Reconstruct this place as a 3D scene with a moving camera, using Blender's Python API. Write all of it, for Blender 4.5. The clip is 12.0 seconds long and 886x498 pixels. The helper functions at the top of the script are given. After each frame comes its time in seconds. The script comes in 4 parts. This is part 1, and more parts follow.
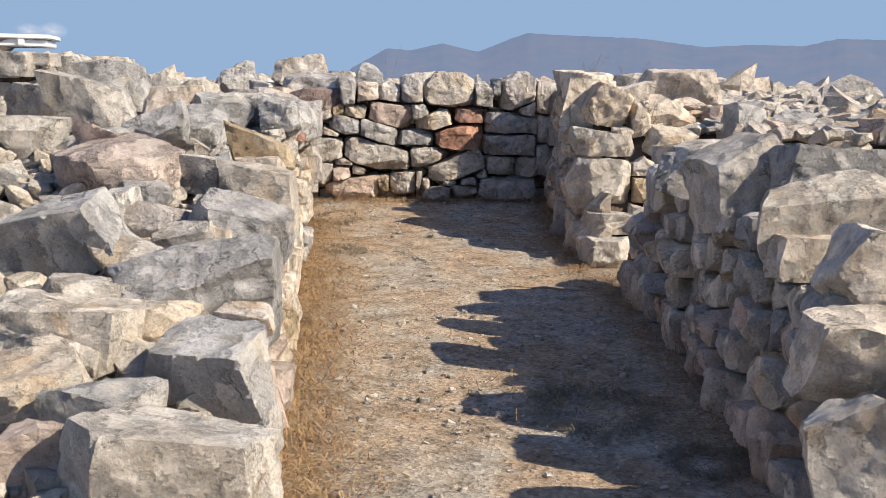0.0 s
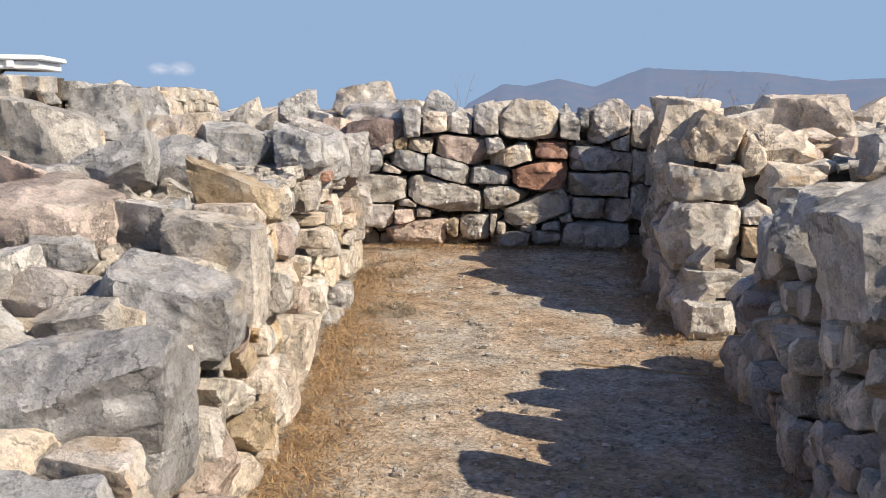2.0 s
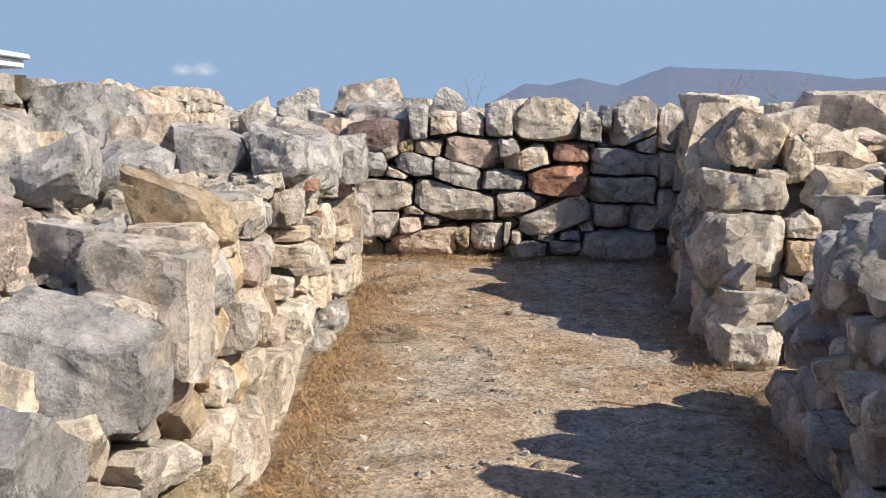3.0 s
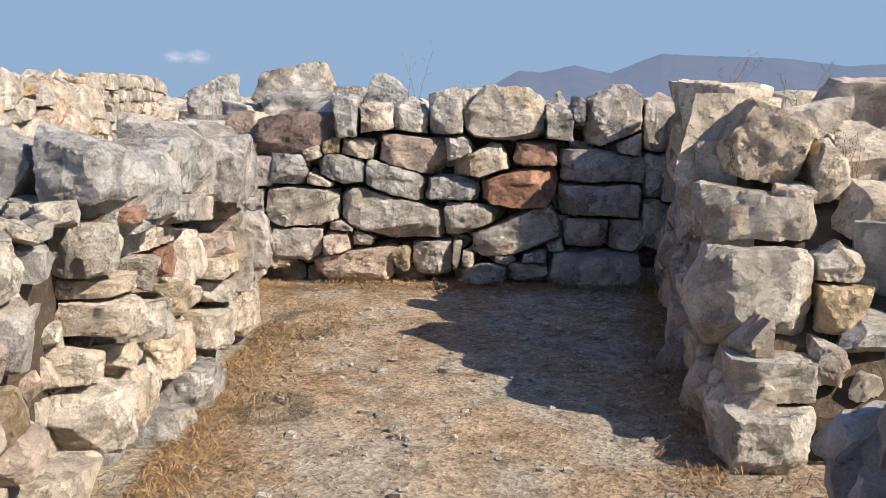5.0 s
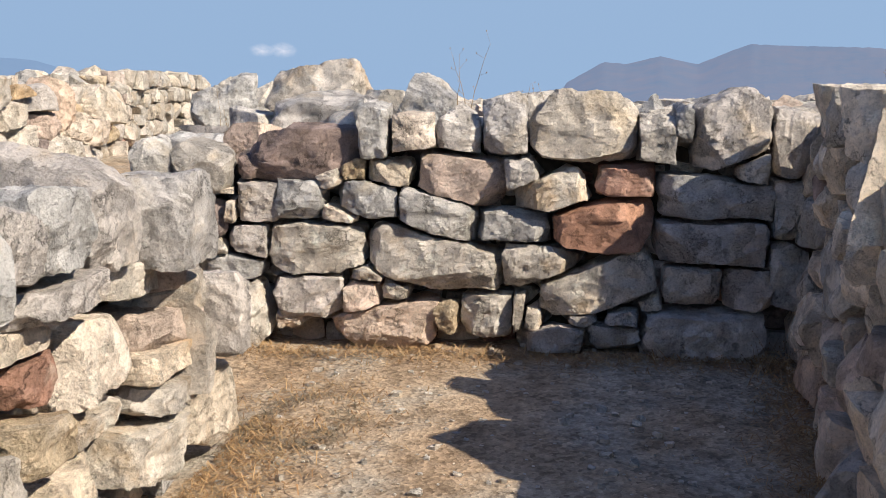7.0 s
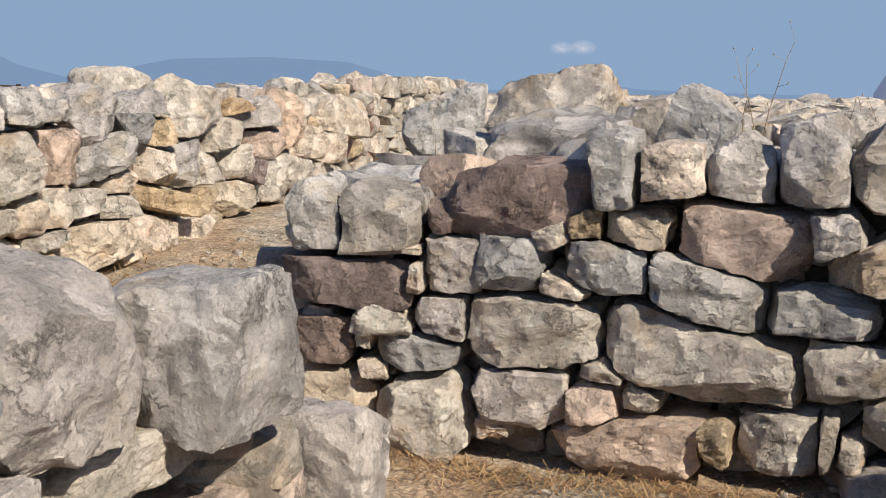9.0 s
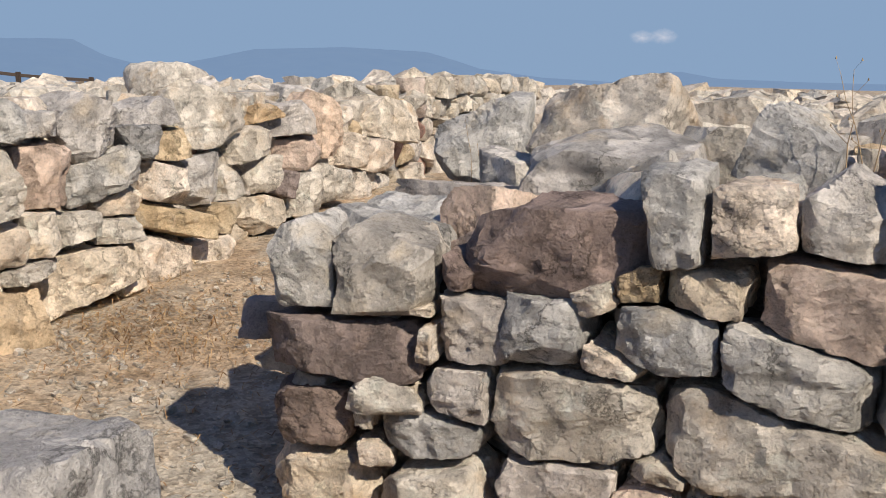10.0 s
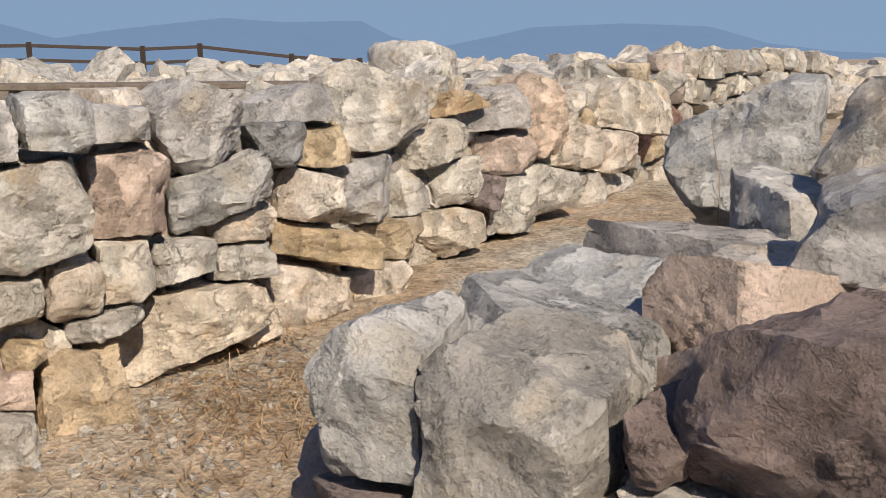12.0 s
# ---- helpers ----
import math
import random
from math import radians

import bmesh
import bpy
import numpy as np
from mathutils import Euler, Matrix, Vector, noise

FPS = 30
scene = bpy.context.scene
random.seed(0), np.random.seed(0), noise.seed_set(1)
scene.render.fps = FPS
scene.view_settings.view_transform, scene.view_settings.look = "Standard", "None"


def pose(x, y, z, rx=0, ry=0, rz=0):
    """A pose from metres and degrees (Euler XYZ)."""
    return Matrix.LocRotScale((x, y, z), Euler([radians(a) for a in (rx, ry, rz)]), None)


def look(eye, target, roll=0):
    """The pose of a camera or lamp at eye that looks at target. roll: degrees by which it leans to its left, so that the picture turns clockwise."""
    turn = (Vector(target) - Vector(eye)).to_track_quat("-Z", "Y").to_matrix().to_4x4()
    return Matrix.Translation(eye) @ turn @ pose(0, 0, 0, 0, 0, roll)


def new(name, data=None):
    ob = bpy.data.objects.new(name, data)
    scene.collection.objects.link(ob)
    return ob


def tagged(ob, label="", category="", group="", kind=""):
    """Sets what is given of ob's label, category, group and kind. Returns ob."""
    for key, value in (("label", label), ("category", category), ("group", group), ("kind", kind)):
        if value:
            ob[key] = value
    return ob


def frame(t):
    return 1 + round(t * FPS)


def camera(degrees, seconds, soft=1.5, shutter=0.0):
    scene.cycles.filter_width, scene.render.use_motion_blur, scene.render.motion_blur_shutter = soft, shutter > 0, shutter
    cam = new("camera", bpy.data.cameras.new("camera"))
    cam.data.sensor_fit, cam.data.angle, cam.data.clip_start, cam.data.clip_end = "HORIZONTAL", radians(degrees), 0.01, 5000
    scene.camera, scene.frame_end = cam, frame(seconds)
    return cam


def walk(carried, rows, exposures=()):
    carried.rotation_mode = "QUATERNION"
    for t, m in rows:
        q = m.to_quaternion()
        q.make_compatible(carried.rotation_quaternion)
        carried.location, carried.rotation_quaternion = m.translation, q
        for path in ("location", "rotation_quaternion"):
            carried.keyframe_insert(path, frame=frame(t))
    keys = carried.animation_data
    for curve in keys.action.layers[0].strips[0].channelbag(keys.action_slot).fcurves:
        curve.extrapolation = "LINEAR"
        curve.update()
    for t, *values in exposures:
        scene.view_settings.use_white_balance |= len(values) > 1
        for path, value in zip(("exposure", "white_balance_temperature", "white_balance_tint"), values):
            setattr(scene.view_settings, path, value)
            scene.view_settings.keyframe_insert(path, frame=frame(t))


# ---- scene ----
cam = camera(45.0, 12.0, soft=0.7)
PATH = [
    (0, (0.522, -11.605, 1.487), (0.411, -9.634, 1.168), 1.2),
    (0.5, (0.645, -11.222, 1.506), (0.420, -9.257, 1.210), 1.1),
    (1, (0.784, -10.823, 1.494), (0.549, -8.852, 1.249), 1.2),
    (1.5, (0.792, -10.414, 1.445), (0.458, -8.449, 1.273), 1.0),
    (2, (0.773, -10.026, 1.432), (0.448, -8.070, 1.173), 1.0),
    (2.5, (0.770, -9.601, 1.458), (0.460, -7.642, 1.201), 0.9),
    (3, (0.741, -9.202, 1.428), (0.376, -7.253, 1.168), 0.8),
    (3.2, (0.738, -9.039, 1.424), (0.381, -7.089, 1.167), 0.7),
    (4.8, (0.812, -7.555, 1.456), (0.414, -5.616, 1.166), 0.8),
    (5, (0.814, -7.379, 1.459), (0.461, -5.430, 1.176), 0.8),
    (5.5, (0.796, -6.966, 1.470), (0.482, -5.006, 1.225), 1.0),
    (6, (0.755, -6.461, 1.480), (0.461, -4.498, 1.233), 1.4),
    (6.5, (0.683, -5.997, 1.503), (0.446, -4.026, 1.255), 1.4),
    (7, (0.611, -5.562, 1.540), (0.109, -3.649, 1.241), 0.6),
    (7.2, (0.595, -5.418, 1.543), (-0.032, -3.538, 1.278), 0.3),
    (8.8, (0.300, -4.068, 1.631), (-0.702, -2.363, 1.337), -0.0),
    (9, (0.264, -3.892, 1.624), (-0.740, -2.190, 1.318), -0.2),
    (9.5, (0.154, -3.464, 1.677), (-0.908, -1.800, 1.359), -0.4),
    (10, (-0.011, -3.077, 1.712), (-1.134, -1.454, 1.388), -0.3),
    (10.5, (-0.112, -2.629, 1.713), (-1.242, -1.011, 1.387), -0.4),
    (11, (-0.223, -2.287, 1.752), (-1.517, -0.797, 1.426), -0.7),
    (11.5, (-0.520, -1.994, 1.785), (-1.908, -0.595, 1.443), -0.8),
    (12, (-0.843, -1.641, 1.705), (-2.338, -0.361, 1.347), -1.2),
]
EXPOSURES = [(0, 0.46), (2.5, 0.45), (5, 0.41), (6.5, 0.53), (7.2, 0.50), (9, 0.22), (10.5, 0.17), (12, 0.10)]
walk(cam, [(t, look(eye, target, roll)) for t, eye, target, roll in PATH], EXPOSURES)

# sunlight from the side, a little behind the walker, under a clear sky
SUN_TO = Vector((0.75, -0.28, 0.65)).normalized()
world = bpy.data.worlds.new("sky")
scene.world = world
world.use_nodes = True
wn = world.node_tree.nodes
sky = wn.new("ShaderNodeTexSky")
sky.sky_type, sky.sun_disc = "NISHITA", False
sky.sun_elevation = math.asin(SUN_TO.z)
sky.sun_rotation = math.atan2(SUN_TO.x, SUN_TO.y)
sky.altitude, sky.air_density, sky.dust_density, sky.ozone_density = 1800, 1.0, 0.1, 4.0
haze = wn.new("ShaderNodeMix")
haze.data_type, haze.blend_type = "RGBA", "MULTIPLY"
haze.inputs[0].default_value = 1.0
haze.inputs[7].default_value = (1.04, 0.95, 1.0, 1)
world.node_tree.links.new(sky.outputs[0], haze.inputs[6])
veil = wn.new("ShaderNodeMix")
veil.data_type, veil.blend_type = "RGBA", "DARKEN"
veil.inputs[0].default_value = 1.0
veil.inputs[7].default_value = (1.58, 2.32, 3.44, 1)
world.node_tree.links.new(haze.outputs[2], veil.inputs[6])
world.node_tree.links.new(veil.outputs[2], wn["Background"].inputs[0])
wn["Background"].inputs[1].default_value = 0.140
sun = new("sun", bpy.data.lights.new("sun", "SUN"))
sun.data.energy, sun.data.angle, sun.data.color = 5.0, radians(0.55), (1.0, 0.91, 0.775)
sun.matrix_world = look((60, 10, 50), Vector((60, 10, 50)) - SUN_TO)


# ---------------------------------------------------------------- materials
def shader(name, rough=0.9):
    m = bpy.data.materials.new(name)
    m.use_nodes = True
    b = m.node_tree.nodes["Principled BSDF"]
    b.inputs["Roughness"].default_value = rough
    b.inputs["Specular IOR Level"].default_value = 0.25
    return m, m.node_tree.nodes, m.node_tree.links, b


def ramp(n, stops):
    r = n.new("ShaderNodeValToRGB")
    e = r.color_ramp.elements
    while len(e) < len(stops):
        e.new(0.5)
    for k, (p, c) in zip(e, stops):
        k.position, k.color = p, (*c, 1)
    return r


def tex(n, kind, scale, detail=4, rough=0.6, **kw):
    t = n.new(kind)
    t.inputs["Scale"].default_value = scale
    if kind == "ShaderNodeTexNoise":
        t.inputs["Detail"].default_value, t.inputs["Roughness"].default_value = detail, rough
    for k, v in kw.items():
        t.inputs[k].default_value = v
    return t


def mixed(n, l, fac, a, b, mode="MIX"):
    m = n.new("ShaderNodeMix")
    m.data_type, m.blend_type = "RGBA", mode
    for sock, v in ((m.inputs[0], fac), (m.inputs[6], a), (m.inputs[7], b)):
        if isinstance(v, bpy.types.NodeSocket):
            l.new(v, sock)
        else:
            sock.default_value = v if isinstance(v, float) else (*v, 1)
    return m.outputs[2]


def stone_material(name, light, dark, stain, stain_at=0.62, joined=False):
    m, n, l, b = shader(name, 0.9)
    co = n.new("ShaderNodeTexCoord")
    add = n.new("ShaderNodeVectorMath")
    l.new(co.outputs["Object"], add.inputs[0])
    rnd = n.new("ShaderNodeNewGeometry").outputs["Random Per Island"] if joined else n.new("ShaderNodeObjectInfo").outputs["Random"]
    far = n.new("ShaderNodeMath")
    far.operation = "MULTIPLY"
    far.inputs[1].default_value = 90
    l.new(rnd, far.inputs[0])
    l.new(far.outputs[0], add.inputs[1])
    p = add.outputs[0]
    big, mid, fine, vein, worn = (tex(n, "ShaderNodeTexNoise", s, d, r) for s, d, r in ((2.4, 4, 0.55), (13, 7, 0.68), (85, 5, 0.72), (4.0, 6, 0.62), (7.5, 9, 0.7)))
    for t in (big, mid, fine, vein, worn):
        l.new(p, t.inputs["Vector"])
    base = ramp(n, [(0.34, dark), (0.62, light)])
    l.new(big.outputs["Fac"], base.inputs[0])
    grain = ramp(n, [(0.30, (0.76, 0.76, 0.76)), (0.5, (1.06, 1.06, 1.06)), (0.68, (1.30, 1.29, 1.28))])
    l.new(mid.outputs["Fac"], grain.inputs[0])
    c = mixed(n, l, 1.0, base.outputs[0], grain.outputs[0], "MULTIPLY")
    # a cream crust in patches, and paler scuffs
    st = ramp(n, [(stain_at - 0.05, (0, 0, 0)), (stain_at + 0.08, (0.85, 0.85, 0.85))])
    l.new(vein.outputs["Fac"], st.inputs[0])
    c = mixed(n, l, st.outputs[0], c, stain)
    bare = ramp(n, [(0.56, (0, 0, 0)), (0.64, (0.55, 0.55, 0.55))])
    l.new(worn.outputs["Fac"], bare.inputs[0])
    c = mixed(n, l, bare.outputs[0], c, tuple(min(0.80, 1.18 * v + 0.04) for v in light))
    lichen = ramp(n, [(0.30, (0.58, 0.57, 0.57)), (0.40, (1, 1, 1))])
    l.new(worn.outputs["Fac"], lichen.inputs[0])
    c = mixed(n, l, 0.4, c, lichen.outputs[0], "MULTIPLY")
    speck = ramp(n, [(0.34, (0.66, 0.65, 0.64)), (0.46, (1, 1, 1)), (0.64, (1.2, 1.2, 1.2))])
    l.new(fine.outputs["Fac"], speck.inputs[0])
    c = mixed(n, l, 0.7, c, speck.outputs[0], "MULTIPLY")
    tone = ramp(n, [(0.0, (0.76, 0.76, 0.77)), (0.2, (1.05, 1.03, 1.0)), (0.36, (1.08, 0.99, 0.88)), (0.5, (0.96, 0.96, 0.96)), (0.66, (0.86, 0.86, 0.87)), (0.82, (1.06, 0.98, 0.93)), (1.0, (1.18, 1.15, 1.11))])
    l.new(rnd, tone.inputs[0])
    c = mixed(n, l, 1.0, c, tone.outputs[0], "MULTIPLY")
    warp = n.new("ShaderNodeVectorMath")
    warp.operation = "MULTIPLY_ADD"
    l.new(mid.outputs["Color"], warp.inputs[0])
    warp.inputs[1].default_value = (0.22, 0.22, 0.22)
    l.new(p, warp.inputs[2])
    crack = tex(n, "ShaderNodeTexVoronoi", 3.6)
    crack.feature = "DISTANCE_TO_EDGE"
    l.new(warp.outputs[0], crack.inputs["Vector"])
    cr = ramp(n, [(0.0, (0, 0, 0)), (0.028, (1, 1, 1))])
    l.new(crack.outputs["Distance"], cr.inputs[0])
    some = ramp(n, [(0.42, (1, 1, 1)), (0.47, (0, 0, 0))])
    l.new(vein.outputs["Fac"], some.inputs[0])
    line = mixed(n, l, some.outputs[0], (1.0, 1.0, 1.0), cr.outputs[0])
    c = mixed(n, l, 0.5, c, line, "MULTIPLY")
    l.new(c, b.inputs["Base Color"])
    chip = tex(n, "ShaderNodeTexVoronoi", 7.5)
    l.new(warp.outputs[0], chip.inputs["Vector"])
    h = None
    for sock, w, dist in ((chip.outputs["Distance"], 0.7, 0.045), (worn.outputs["Fac"], 0.8, 0.035), (mid.outputs["Fac"], 0.8, 0.04), (line, 0.7, 0.018), (fine.outputs["Fac"], 0.6, 0.010)):
        bp = n.new("ShaderNodeBump")
        bp.inputs["Strength"].default_value, bp.inputs["Distance"].default_value = w, dist
        l.new(sock, bp.inputs["Height"])
        if h:
            l.new(h, bp.inputs["Normal"])
        h = bp.outputs[0]
    l.new(h, b.inputs["Normal"])
    return m


GREY = stone_material("limestone_grey", (0.55, 0.52, 0.485), (0.35, 0.333, 0.315), (0.56, 0.485, 0.385), 0.60)
PALE = stone_material("limestone_pale", (0.70, 0.63, 0.545), (0.50, 0.435, 0.36), (0.56, 0.42, 0.28), 0.60)
OCHRE = stone_material("limestone_ochre", (0.60, 0.475, 0.325), (0.46, 0.34, 0.21), (0.60, 0.52, 0.42), 0.60)
RED = stone_material("stone_red", (0.44, 0.265, 0.20), (0.31, 0.18, 0.135), (0.50, 0.39, 0.32), 0.62)
BROWN = stone_material("stone_brown", (0.31, 0.245, 0.22), (0.21, 0.165, 0.15), (0.42, 0.31, 0.26), 0.64)
PINK = stone_material("stone_pink", (0.60, 0.485, 0.41), (0.43, 0.34, 0.28), (0.56, 0.48, 0.40), 0.60)
HEAP = stone_material("limestone_heap", (0.60, 0.55, 0.48), (0.38, 0.345, 0.30), (0.52, 0.425, 0.32), 0.60, joined=True)
KINDS = [GREY, PALE, OCHRE, RED, BROWN, PINK]


def core_material():
    m, n, l, b = shader("packed_earth", 1.0)
    t = tex(n, "ShaderNodeTexNoise", 14, 6, 0.7)
    g = n.new("ShaderNodeNewGeometry")
    l.new(g.outputs["Position"], t.inputs["Vector"])
    r = ramp(n, [(0.3, (0.07, 0.052, 0.038)), (0.7, (0.20, 0.15, 0.105))])
    l.new(t.outputs["Fac"], r.inputs[0])
    l.new(r.outputs[0], b.inputs["Base Color"])
    bp = n.new("ShaderNodeBump")
    bp.inputs["Strength"].default_value, bp.inputs["Distance"].default_value = 0.9, 0.05
    l.new(t.outputs["Fac"], bp.inputs["Height"])
    l.new(bp.outputs[0], b.inputs["Normal"])
    return m


EARTH = core_material()


def ground_material():
    m, n, l, b = shader("trodden_ground", 0.95)
    g = n.new("ShaderNodeNewGeometry")
    pos = g.outputs["Position"]
    big, mid, fine, pat = (tex(n, "ShaderNodeTexNoise", s, d, r) for s, d, r in ((0.9, 5, 0.6), (6, 7, 0.7), (60, 5, 0.75), (1.7, 6, 0.62)))
    for t in (big, mid, fine, pat):
        l.new(pos, t.inputs["Vector"])
    base = ramp(n, [(0.3, (0.33, 0.23, 0.145)), (0.5, (0.385, 0.295, 0.205)), (0.7, (0.40, 0.34, 0.265))])
    l.new(big.outputs["Fac"], base.inputs[0])
    lime = ramp(n, [(0.47, (0, 0, 0)), (0.62, (1, 1, 1))])
    l.new(pat.outputs["Fac"], lime.inputs[0])
    c = mixed(n, l, lime.outputs[0], base.outputs[0], (0.365, 0.322, 0.262))
    gr = ramp(n, [(0.32, (0.48, 0.45, 0.42)), (0.5, (0.97, 0.97, 0.97)), (0.7, (1.35, 1.35, 1.35))])
    l.new(mid.outputs["Fac"], gr.inputs[0])
    c = mixed(n, l, 1.0, c, gr.outputs[0], "MULTIPLY")
    peb = tex(n, "ShaderNodeTexVoronoi", 48)
    l.new(pos, peb.inputs["Vector"])
    pr = ramp(n, [(0.0, (0.42, 0.38, 0.34)), (0.45, (1, 1, 1)), (1.0, (1.5, 1.47, 1.44))])
    l.new(peb.outputs["Color"], pr.inputs[0])
    c = mixed(n, l, 0.75, c, pr.outputs[0], "MULTIPLY")
    fr = ramp(n, [(0.3, (0.72, 0.7, 0.68)), (0.7, (1.22, 1.22, 1.22))])
    l.new(fine.outputs["Fac"], fr.inputs[0])
    c = mixed(n, l, 0.8, c, fr.outputs[0], "MULTIPLY")
    l.new(c, b.inputs["Base Color"])
    h = None
    for sock, w, dist in ((mid.outputs["Fac"], 0.6, 0.04), (peb.outputs["Distance"], 0.5, 0.012), (fine.outputs["Fac"], 0.6, 0.012)):
        bp = n.new("ShaderNodeBump")
        bp.inputs["Strength"].default_value, bp.inputs["Distance"].default_value = w, dist
        l.new(sock, bp.inputs["Height"])
        if h:
            l.new(h, bp.inputs["Normal"])
        h = bp.outputs[0]
    l.new(h, b.inputs["Normal"])
    return m


GROUND = ground_material()


def plain_material(name, colour, rough=0.8, vary=0.25, scale=20):
    m, n, l, b = shader(name, rough)
    t = tex(n, "ShaderNodeTexNoise", scale, 5, 0.65)
    g = n.new("ShaderNodeTexCoord")
    l.new(g.outputs["Object"], t.inputs["Vector"])
    r = ramp(n, [(0.3, tuple(v * (1 - vary) for v in colour)), (0.7, tuple(v * (1 + vary) for v in colour))])
    l.new(t.outputs["Fac"], r.inputs[0])
    l.new(r.outputs[0], b.inputs["Base Color"])
    return m


def painted_haze_material(name, colour, tint):
    """Far hills, as if through kilometres of bright air: the haze is painted in as glow."""
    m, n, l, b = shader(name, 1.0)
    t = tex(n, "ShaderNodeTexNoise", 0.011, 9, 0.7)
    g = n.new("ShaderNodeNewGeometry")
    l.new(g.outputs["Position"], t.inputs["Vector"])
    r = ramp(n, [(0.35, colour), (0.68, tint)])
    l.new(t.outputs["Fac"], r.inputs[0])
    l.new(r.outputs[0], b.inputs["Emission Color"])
    # the hills glow by themselves, so their colour stands in for lit haze
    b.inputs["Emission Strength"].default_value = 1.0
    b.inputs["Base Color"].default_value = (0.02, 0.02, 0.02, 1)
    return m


# ---------------------------------------------------------------- stones
def sphere_grid(n):
    """Directions all round, from a cube cut n times along each side."""
    bm = bmesh.new()
    bmesh.ops.create_cube(bm, size=2)
    bmesh.ops.subdivide_edges(bm, edges=bm.edges[:], cuts=n - 1, use_grid_fill=True)
    bmesh.ops.triangulate(bm, faces=bm.faces[:])
    bm.verts.ensure_lookup_table()
    v = np.array([w.co[:] for w in bm.verts])
    f = np.array([[w.index for w in p.verts] for p in bm.faces])
    bm.free()
    v = np.tan(v * 0.72)
    return v / np.linalg.norm(v, axis=1)[:, None], f


SIDES = {1: 3, 2: 5, 3: 10, 4: 18}
GRIDS = {k: sphere_grid(n) for k, n in SIDES.items()}


def rock(rng, half, normals, dists, level=3, rough=1.0, edge=160):
    """The points of one broken stone: a body cut by planes, with worn arrises, ledges along its bedding and an uneven skin."""
    d, f = GRIDS[level]
    half = np.asarray(half, float)
    nn = np.asarray(normals, float) * half / half.mean()
    inverse = nn / (np.asarray(dists)[:, None] / half.mean())
    wave = np.sin(d @ (rng.normal(size=(3, 3)) * 2.6).T + rng.uniform(0, 6.28, 3))
    wave = 1 + 0.035 * rough * np.roll(np.tile(wave, (1, len(nn) // 3 + 1))[:, : len(nn)], 1, 1)
    # points close to an arris slide onto it
    for _ in range(2):
        order = np.argsort(-(d @ inverse.T) / wave, axis=1)[:, :2]
        pick_w = np.take_along_axis(wave, order, 1)
        m = inverse[order[:, 0]] / pick_w[:, :1] - inverse[order[:, 1]] / pick_w[:, 1:]
        mm = (m * m).sum(1)
        gap = (d * m).sum(1)
        near = gap / np.sqrt(mm) < 0.5 * 1.57 / SIDES[level]
        d = np.where(near[:, None], d - m * (gap / mm)[:, None], d)
        d = d / np.linalg.norm(d, axis=1)[:, None]
    reach = d @ inverse.T
    r = np.minimum(np.where(reach > 0.01, 1 / np.maximum(reach, 0.01), 1e6), 8) * wave
    r = ((r / r.min(1, keepdims=True)) ** -edge).sum(1) ** (-1 / edge) * r.min(1)
    p = d * r[:, None] * half
    size = float(half.mean())
    bed = rng.normal(size=3) * (0.25, 0.25, 1)
    bed *= rng.uniform(4.5, 8) / np.linalg.norm(bed) / size
    ledge = np.tanh(3 * np.sin(p @ bed + 1.2 * np.sin(p @ (rng.normal(size=3) * 2 / size))))
    p = p + d * (ledge * 0.016 * size * rough)[:, None]
    for k, amp in ((1.7, 0.016), (4.0, 0.017), (9.0, 0.014), (17.0, 0.010)):
        if (level <= 2 and k > 5) or (level == 3 and k > 10):
            continue
        w = rng.normal(size=(5, 3)) * k / size * 0.75
        ph = rng.uniform(0, 6.28, 5)
        s = np.sin(p @ w.T + ph)
        bump = (s[:, 0] * s[:, 4] + s[:, 1] * s[:, 2] - 0.9 * np.abs(s[:, 3])) * amp * size * rough
        p = p + d * bump[:, None]
    if level >= 3:
        # a few flakes struck off, then a craggy skin
        for _ in range(5):
            v = rng.normal(size=3)
            v /= np.linalg.norm(v)
            reach = p @ v
            over = np.maximum(reach - reach.max() + rng.uniform(0.02, 0.10) * size, 0)
            p = p - v * over[:, None] * 0.95
        shift = Vector(rng.uniform(-50, 50, 3))
        k = 4.5 / size
        crag = np.array([noise.ridged_multi_fractal(Vector(q) * k + shift, 0.8, 2.2, 4 if level == 4 else 2, 1.0, 2.0) for q in p])
        p = p - d * ((crag - crag.mean()) * 0.019 * size * rough)[:, None]
    return p, f


def support(v, half, p):
    """How far a rounded box of those half sizes reaches along v."""
    q = p / (p - 1)
    return (np.abs(np.asarray(v) * half) ** q).sum(-1) ** (1 / q)


def cut_planes(rng, half, cuts=9, loose=0.2):
    """Six sides, tilted a little, and corners knocked off by varied amounts."""
    n, q = [], []
    p = rng.uniform(3.0, 7.0)
    for ax in range(3):
        for s in (-1, 1):
            v = rng.normal(size=3) * loose
            v[ax] = s
            v /= np.linalg.norm(v)
            n.append(v)
            q.append(support(v, half, p) * rng.uniform(0.9, 1.0))
    for _ in range(max(cuts - 1, 4)):
        v = rng.normal(size=3)
        v /= np.linalg.norm(v)
        n.append(v)
        q.append(support(v, half, p) * rng.uniform(0.80, 1.02))
    return np.array(n), np.array(q)


def mesh_of(name, p, f, material):
    me = bpy.data.meshes.new(name)
    me.from_pydata(p.tolist(), [], f.tolist())
    me.polygons.foreach_set("use_smooth", [True] * len(me.polygons))
    me.set_sharp_from_angle(angle=radians(24))
    me.materials.append(material)
    return me


